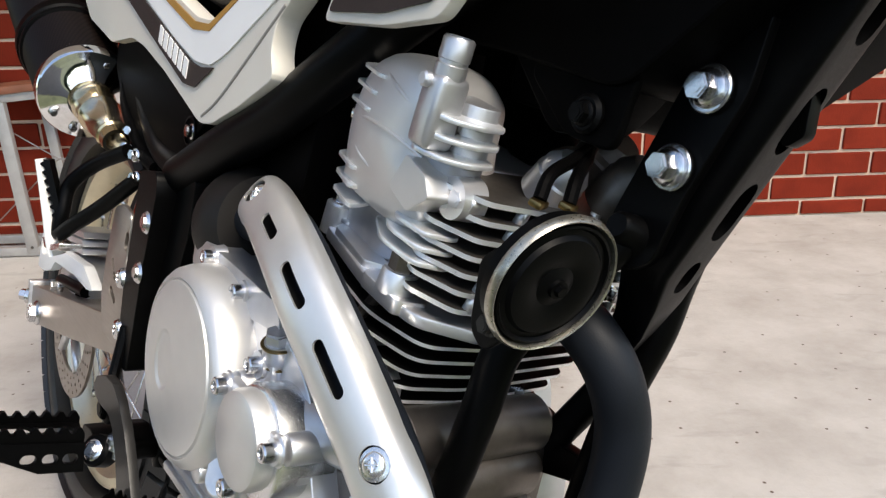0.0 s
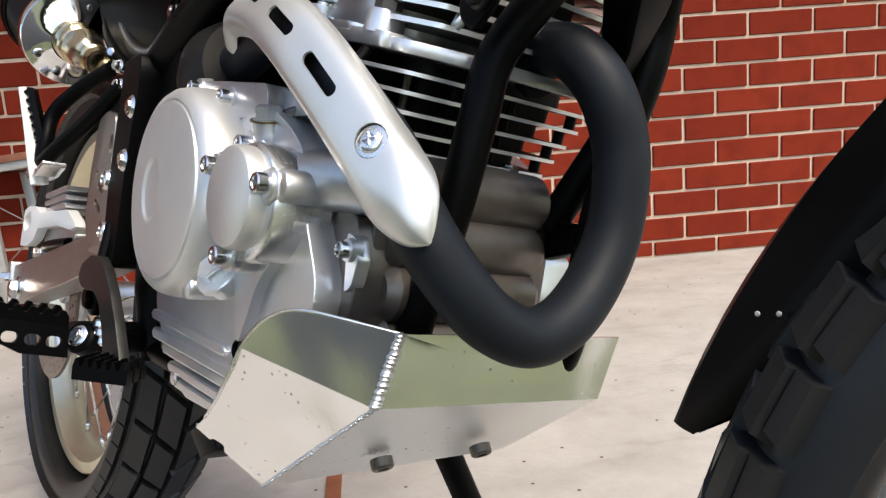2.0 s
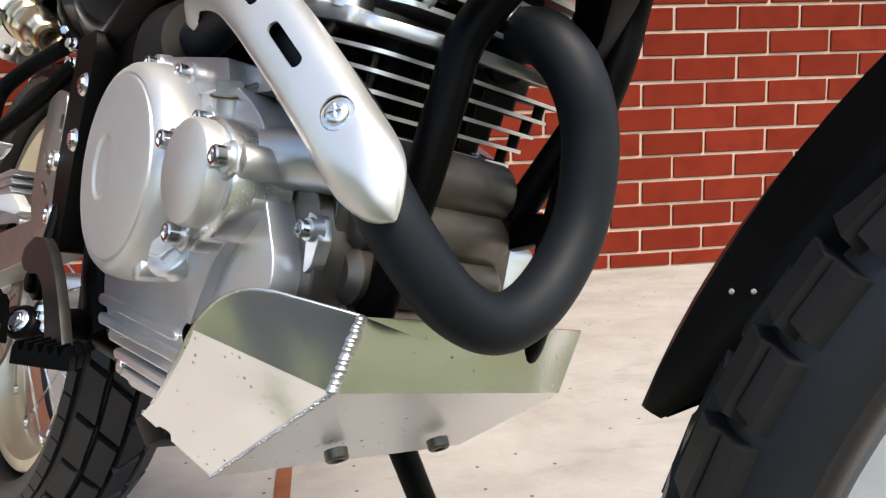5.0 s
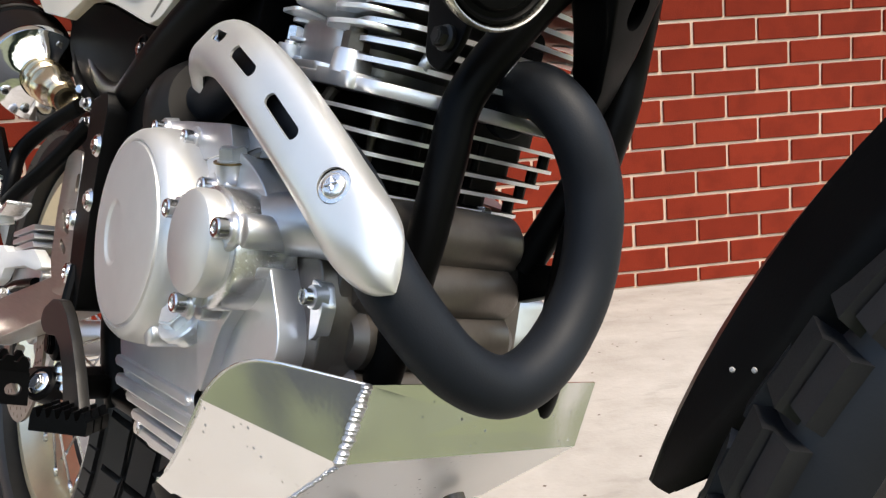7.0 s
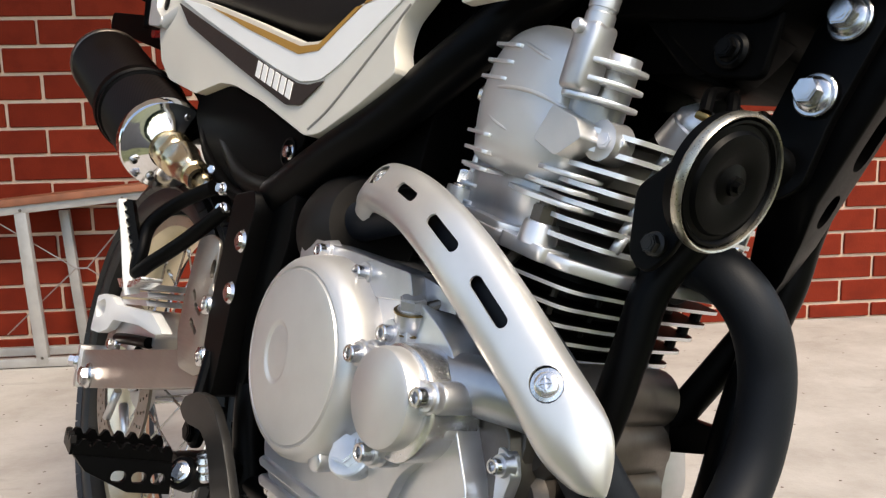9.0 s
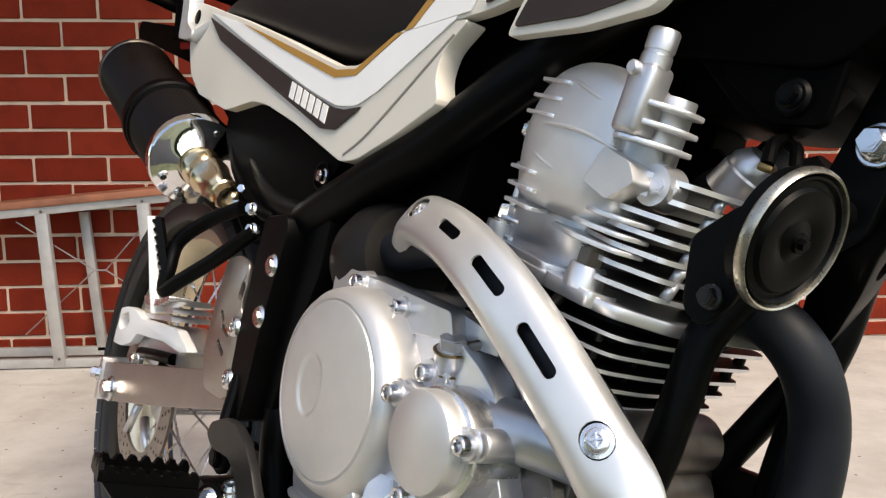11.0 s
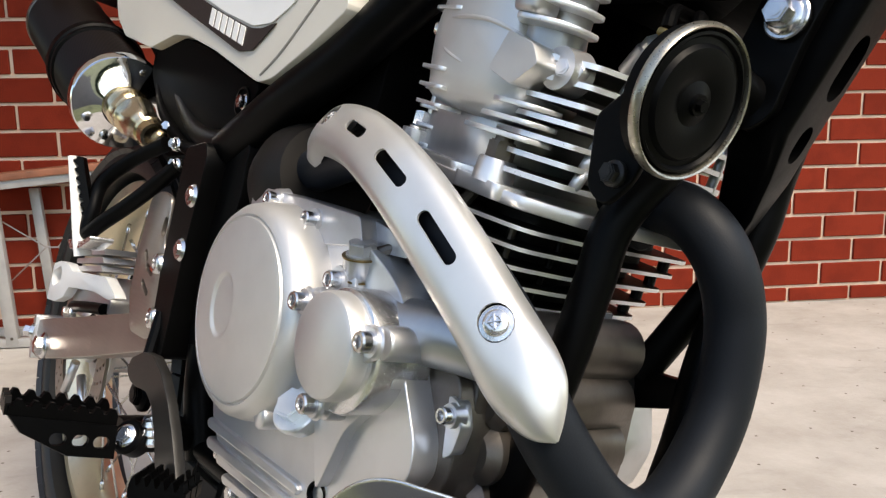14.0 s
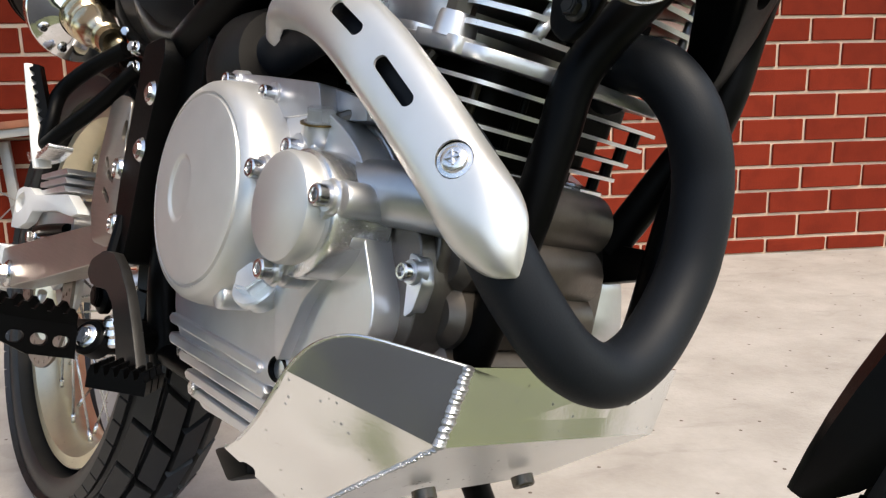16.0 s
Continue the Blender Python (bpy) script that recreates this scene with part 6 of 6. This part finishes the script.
def tank():
    """The tank's right-hand cover with its stripes, and the shroud before it."""
    bm = bmesh.new()
    prism(bm, rounded([(-0.118, 0.768), (-0.014, 0.776), (0.026, 0.783), (0.052, 0.797), (0.10, 0.86), (0.15, 0.93), (0.05, 0.96), (0.0, 0.875), (-0.05, 0.825)], 0.006, 3), -0.118, -0.107, 0.003, seg=3)
    ob = part("tank_cover", bm, CREAM, bike, "cream and white tank cover with ochre stripe and brown inset")
    ob.location = (0.0, 0.006, 0.0)
    y = -0.1195
    flush("white_stripe", [(-0.105, 0.7715), (-0.03, 0.7775), (0.018, 0.848), (0.075, 0.925), (0.045, 0.945), (0.0, 0.870), (-0.04, 0.826)], y, WHITE, ob)
    flush("ochre_stripe", [(-0.109, 0.7715), (-0.098, 0.7725), (-0.038, 0.823), (0.002, 0.865), (0.049, 0.944), (0.043, 0.947), (-0.004, 0.869), (-0.045, 0.827)], y - 0.0006, OCHRE, ob)
    flush("brown_inset", rounded([(-0.015, 0.7805), (0.025, 0.788), (0.052, 0.803), (0.088, 0.848), (0.065, 0.853), (0.045, 0.853), (0.029, 0.838)], 0.003, 2), y - 0.0006, BROWN, ob)
    bm = bmesh.new()
    prism(bm, rounded([(0.016, 0.755), (0.028, 0.782), (0.056, 0.793), (0.083, 0.803), (0.098, 0.818), (0.128, 0.86), (0.16, 0.92), (0.28, 0.91), (0.225, 0.858), (0.170, 0.803), (0.133, 0.760), (0.083, 0.7545)], 0.006, 3), -0.124, -0.115, 0.003, seg=3)
    sh = part("shroud", bm, CREAM, bike, "cream shroud with a large brown inset")
    sh.location = (0.0, 0.009, -0.001)
    flush("brown_inset", rounded([(0.0235, 0.7605), (0.034, 0.779), (0.060, 0.789), (0.087, 0.798), (0.104, 0.815), (0.136, 0.858), (0.172, 0.905), (0.23, 0.90), (0.20, 0.848), (0.158, 0.803), (0.127, 0.768), (0.083, 0.761)], 0.004, 3), -0.1258, BROWN, sh)
    return ob


tank()

# ---- tail ----


def tail():
    bm = bmesh.new()
    prism(bm, rounded([(-0.666, 0.925), (-0.638, 0.922), (-0.618, 0.832), (-0.592, 0.818), (-0.597, 0.807), (-0.644, 0.814), (-0.646, 0.84)], 0.006, 3), -0.122, -0.104, 0.004, seg=3)
    ob = part("grab_handle", bm, GRAB, bike, "silver painted grab handle")
    tube_part("handle_stub", [(-0.60, -0.11, 0.815), (-0.56, -0.1, 0.83)], 0.011, GRAB, ob)
    for p in ((-0.665, -0.13, 0.895), (-0.664, -0.13, 0.87)):
        bolt(ob, p, RIGHT, 0.004, 0.004)
    tube_part("handle_rod", [(-0.70, -0.11, 0.935), (-0.69, -0.11, 0.90), (-0.685, -0.105, 0.82)], 0.011, PLASTIC, ob)
    bm = bmesh.new()
    prism(bm, rounded([(-0.79, 0.862), (-0.66, 0.852), (-0.66, 0.815), (-0.79, 0.825)], 0.01), -0.075, 0.075, 0.008)
    part("tail_lamp", bm, RED, bike, "red tail lamp lens")
    # turn signal on its stalk
    st = tube_part("turn_signal", [(-0.74, -0.09, 0.872), (-0.745, -0.13, 0.876), (-0.75, -0.172, 0.882)], [0.010, 0.007, 0.009], PLASTIC, bike, 14, "black turn signal on a short stalk")
    d = Vector((-0.06, -1.0, 0.06)).normalized()
    bm = bmesh.new()
    m = frame_to(Vector((-0.75, -0.165, 0.882)), d)
    lathe(bm, [(0, 0), (0.014, 0.0), (0.020, 0.008), (0.0235, 0.045), (0.0225, 0.074), (0.017, 0.083), (0, 0.085)], m @ Matrix.Diagonal((1, 1, 1, 1)), 28)
    part("signal_body", bm, PLASTIC, st)
    # rear rack
    rack = tube_part("rack", [(-0.52, -0.11, 0.90), (-0.70, -0.115, 0.92), (-0.98, -0.11, 0.935), (-1.02, 0.0, 0.937), (-0.98, 0.11, 0.935), (-0.70, 0.115, 0.92), (-0.52, 0.11, 0.90)], 0.008, BLACK, bike, 12, "black tubular luggage rack")
    for x in (-0.62, -0.78, -0.92):
        tube_part("rack_bar", [(x, -0.112, 0.915), (x, 0.0, 0.917), (x, 0.112, 0.915)], 0.006, BLACK, rack, 10)


tail()


def tail_bag():
    """A soft black bag strapped on the rack."""
    bm = bmesh.new()
    secs = [(-0.805, 0.935, 1.12), (-0.80, 0.932, 1.15), (-0.77, 0.930, 1.16), (-0.68, 0.92, 1.14), (-0.615, 0.913, 1.10), (-0.598, 0.913, 1.08), (-0.594, 0.918, 1.06)]
    rings = []
    for i, (x, zb, zt) in enumerate(secs):
        w = 0.125 - (0.02 if i in (0, len(secs) - 1) else 0)
        zm = (zb + zt) / 2
        ring = [(-w + 0.02, zb), (-w, zb + 0.025), (-w - 0.006, zm), (-w + 0.004, zt - 0.04), (-w + 0.035, zt - 0.004), (0, zt)]
        ring += [(-y, z) for y, z in ring[-2::-1]]
        rings.append([bm.verts.new((x, y, z)) for y, z in ring])
    for a, b in zip(rings, rings[1:]):
        for i in range(len(a) - 1):
            bm.faces.new((a[i], a[i + 1], b[i + 1], b[i]))
        bm.faces.new((a[-1], a[0], b[0], b[-1]))
    bm.faces.new(rings[0])
    bm.faces.new(rings[-1])
    me = bpy.data.meshes.new("tail_bag")
    bmesh.ops.recalc_face_normals(bm, faces=bm.faces)
    bm.to_mesh(me)
    bm.free()
    me.materials.append(FABRIC)
    me.shade_smooth()
    ob = new("tail_bag", me)
    ob.matrix_world = BIKE @ Matrix.Translation((0, 0, 0.004))
    mod = ob.modifiers.new("round", "SUBSURF")
    mod.levels = mod.render_levels = 2
    tagged(ob, "soft black nylon bag strapped on the motorcycle's rack", "bag")
    for z in (1.02, 1.075):
        tube_part("piping", [(-0.79, -0.133, z + 0.012), (-0.70, -0.130, z), (-0.615, -0.115, z - 0.01), (-0.600, 0.0, z - 0.01), (-0.615, 0.115, z - 0.01)], 0.004, PLASTIC, ob, 8)
    tube_part("cord_loop", [(-0.603, -0.06, 0.925), (-0.596, -0.062, 0.955), (-0.594, -0.045, 0.962), (-0.596, -0.03, 0.955), (-0.603, -0.028, 0.925)], 0.002, PLASTIC, ob, 8)


tail_bag()

# ---- front fender, stand ----


def front_fender():
    c = Vector((0, 0, 0))
    R = 0.3645
    bm = bmesh.new()
    rings = []
    n = 36
    for i in range(n + 1):
        f = i / n
        a = radians(166.3 - 96 * f)
        w = 0.052 * (0.06 + 0.94 * min(1, f / 0.42) ** 0.62)
        drop = 0.036 * min(1, (f / 0.12) ** 0.7) + 0.002
        ring = []
        for s, d in ((-1.0, 0.006 + drop), (-1.02, 0.004 + drop * 0.85), (-0.93, 0.004 + drop * 0.6), (-0.62, 0.002 + drop * 0.26), (-0.55, 0.002 + drop * 0.12), (0, 0), (0.55, 0.002 + drop * 0.12), (0.62, 0.002 + drop * 0.26), (0.93, 0.004 + drop * 0.6), (1.02, 0.004 + drop * 0.85), (1.0, 0.006 + drop)):
            r = R - d
            ring.append((c.x + r * math.cos(a), c.y + s * w, c.z + r * math.sin(a)))
        rings.append(ring)
    outer = [[bm.verts.new(p) for p in r] for r in rings]
    inner = []
    for r in rings:
        q = []
        for p in r:
            v = Vector(p)
            to = Vector((c.x - v.x, 0, c.z - v.z)).normalized() * 0.003
            q.append(bm.verts.new(v + to + Vector((0, (c.y - v.y) * 0.04, 0))))
        inner.append(q)
    k = len(rings[0])
    for i in range(n):
        for j in range(k - 1):
            bm.faces.new((outer[i][j], outer[i][j + 1], outer[i + 1][j + 1], outer[i + 1][j]))
            bm.faces.new((inner[i][j + 1], inner[i][j], inner[i + 1][j], inner[i + 1][j + 1]))
        bm.faces.new((outer[i][0], outer[i + 1][0], inner[i + 1][0], inner[i][0]))
        bm.faces.new((outer[i][-1], inner[i][-1], inner[i + 1][-1], outer[i + 1][-1]))
    for i in (0, n):
        for j in range(k - 1):
            bm.faces.new((outer[i][j], inner[i][j], inner[i][j + 1], outer[i][j + 1]))
    steer = pose(0.6495, 0.003, 0.34, 0, 0, 8)
    bmesh.ops.transform(bm, matrix=steer, verts=bm.verts)
    ob = part("front_fender", bm, FENDER, bike, "black plastic front mudguard")
    for x, z in ((-0.3147, 0.1393), (-0.3070, 0.1405)):
        bm = bmesh.new()
        lathe(bm, [(0, 0.0008), (0.0008, 0.0006), (0.0011, 0)], steer @ frame_to((x, -0.0262, z), RIGHT), 12)
        part("rivet", bm, ALUPAINT, ob)


front_fender()


def side_stand():
    ob = tube_part("side_stand", [(-0.048, 0.085, 0.36), (-0.028, 0.11, 0.30), (0.002, 0.19, 0.16), (0.027, 0.258, 0.07)], [0.013, 0.012, 0.011], BLACK, bike, 16, "black steel side stand")
    bm = bmesh.new()
    prism(bm, rounded([(-0.008, 0.0), (0.072, 0.0), (0.072, 0.012), (-0.008, 0.012)], 0.004), -0.02, 0.02, 0.002, Matrix.Translation((0, 0.26, 0.062)) @ pose(0, 0, 0, 14, 0, 0))
    part("stand_foot", bm, BLACK, ob)


side_stand()

# ---- folding table by the wall ----


def folding_table():
    """A folded-out aluminium table on its side frame, brown board on top."""
    base = new("folding_table")
    base.matrix_world = Matrix.Translation((0, 0, 0))
    tagged(base, "white aluminium folding table with a brown board top", "table")

    def bar(name, a, b, w, d, mat=ALUPAINT):
        a, b = Vector(a), Vector(b)
        bm = bmesh.new()
        z = (b - a).normalized()
        xdir = Vector((0, 1, 0)).cross(z).normalized()
        m = Matrix(((xdir.x, 0, z.x, 0), (xdir.y, 1, z.y, 0), (xdir.z, 0, z.z, 0), (0, 0, 0, 1)))
        box(bm, (w, d, (b - a).length), Matrix.Translation((a + b) / 2) @ m, 0.002)
        return part(name, bm, mat, base)
    g = ground_z(TY)
    bar("top_rail", (TX0, TY, T_L), (TX1, TY + 0.02, T_R), 0.026, 0.022)
    bar("foot_rail", (TX0 - 0.05, TY, g + 0.018), (TX1, TY, g + 0.018), 0.028, 0.022)
    for (xa, za, xb) in ((-1.178, 0.448, -1.155), (-0.872, 0.478, -0.852)):
        bar("leg", (xa, TY - 0.001, za), (xb, TY - 0.001, g + 0.012), 0.036, 0.024)
    bar("leg", (-1.10, TY + 0.13, 0.44), (-1.07, TY + 0.13, g + 0.02), 0.03, 0.022)
    bar("rear_rail", (TX0, TY + 0.13, g + 0.02), (TX1, TY + 0.13, g + 0.02), 0.028, 0.022)
    bm = bmesh.new()
    prism(bm, [(TX0, T_L + 0.012), (TX1, T_R + 0.012), (TX1, T_R + 0.034), (TX0, T_L + 0.036)], TY - 0.008, TY + 0.17, 0.003)
    part("board", bm, WOODTOP, base, "brown board top")
    for pts in ([(-1.27, 0.42), (-1.045, 0.265), (-1.01, 0.265), (-0.86, 0.16)], [(-1.27, 0.06), (-1.045, 0.263), (-1.01, 0.263), (-0.87, 0.42)]):
        bm = bmesh.new()
        tube(bm, [(x, TY + 0.03, z) for x, z in pts], 0.0022, 8, smooth=False)
        part("brace_wire", bm, DISC, base)
    for x, z in ((-1.176, 0.455), (-0.872, 0.484), (-1.155, -0.01)):
        bm = bmesh.new()
        lathe(bm, [(0, 0.004), (0.004, 0.003), (0.005, 0)], frame_to((x, TY - 0.0125, z), RIGHT), 12)
        part("rivet", bm, DARKSTEEL, base)


TY, TX0, TX1, T_L, T_R = 2.48, -1.85, -0.80, 0.395, 0.492
folding_table()

# ---- brick wall ----
WALL_Y, PX, PZ, BED, FIRST = 2.66, 0.2365, 0.0861, 0.788, -1.150
bm = bmesh.new()
box(bm, (12, 0.22, 3.4), Matrix.Translation((0, WALL_Y + 0.114, 1.6)))
wall = tagged(link("wall_north", bm, MORTAR, smooth=0), "red brick wall with pale mortar joints", "wall", kind="structure")


def brick_mesh(length, height):
    bm = bmesh.new()
    box(bm, (length, 0.06, height), Matrix(), 0.0025, 1)
    me = bpy.data.meshes.new("brick")
    bm.to_mesh(me)
    bm.free()
    me.materials.append(BRICK)
    return me


rnd = random.Random(7)
cache = {}
rest = bmesh.new()


def lay(x0, x1, z0, z1):
    length, height = x1 - x0 - 0.011, z1 - z0 - 0.011
    if length < 0.02 or height < 0.015:
        return
    c = Vector(((x0 + x1) / 2 + rnd.uniform(-.001, .001), WALL_Y + 0.03 - 0.004 + rnd.uniform(-.001, .001), (z0 + z1) / 2 + rnd.uniform(-.0012, .0012)))
    m = Matrix.Translation(c) @ pose(0, 0, 0, 0, rnd.uniform(-.25, .25), 0)
    if -1.75 < c.x < 2.05 and c.z < 1.3:
        key = (round(length, 3), round(height, 3))
        if key not in cache:
            cache[key] = brick_mesh(length, height)
        ob = new("brick", cache[key])
        ob.parent = wall
        ob.matrix_basis = m
    else:
        t = bmesh.new()
        bmesh.ops.create_cube(t, size=1.0)
        add(rest, t, m @ Matrix.Diagonal((length, 0.06, height, 1)))


base = ground_z(WALL_Y) + 0.002
for i in range(-11, 27):
    z0 = BED + PZ * i
    if z0 + PZ < base + 0.01 or z0 > 3.1:
        continue
    shift = FIRST + (PX / 2 if i % 2 else 0)
    j = math.floor((-6.0 - shift) / PX)
    while shift + PX * j < 6.0:
        lay(max(-6.0, shift + PX * j), min(6.0, shift + PX * (j + 1)), max(z0, base), z0 + PZ)
        j += 1
stuff = link("brickwork", rest, BRICK, wall, smooth=0)
stuff["kind"] = "stuff"
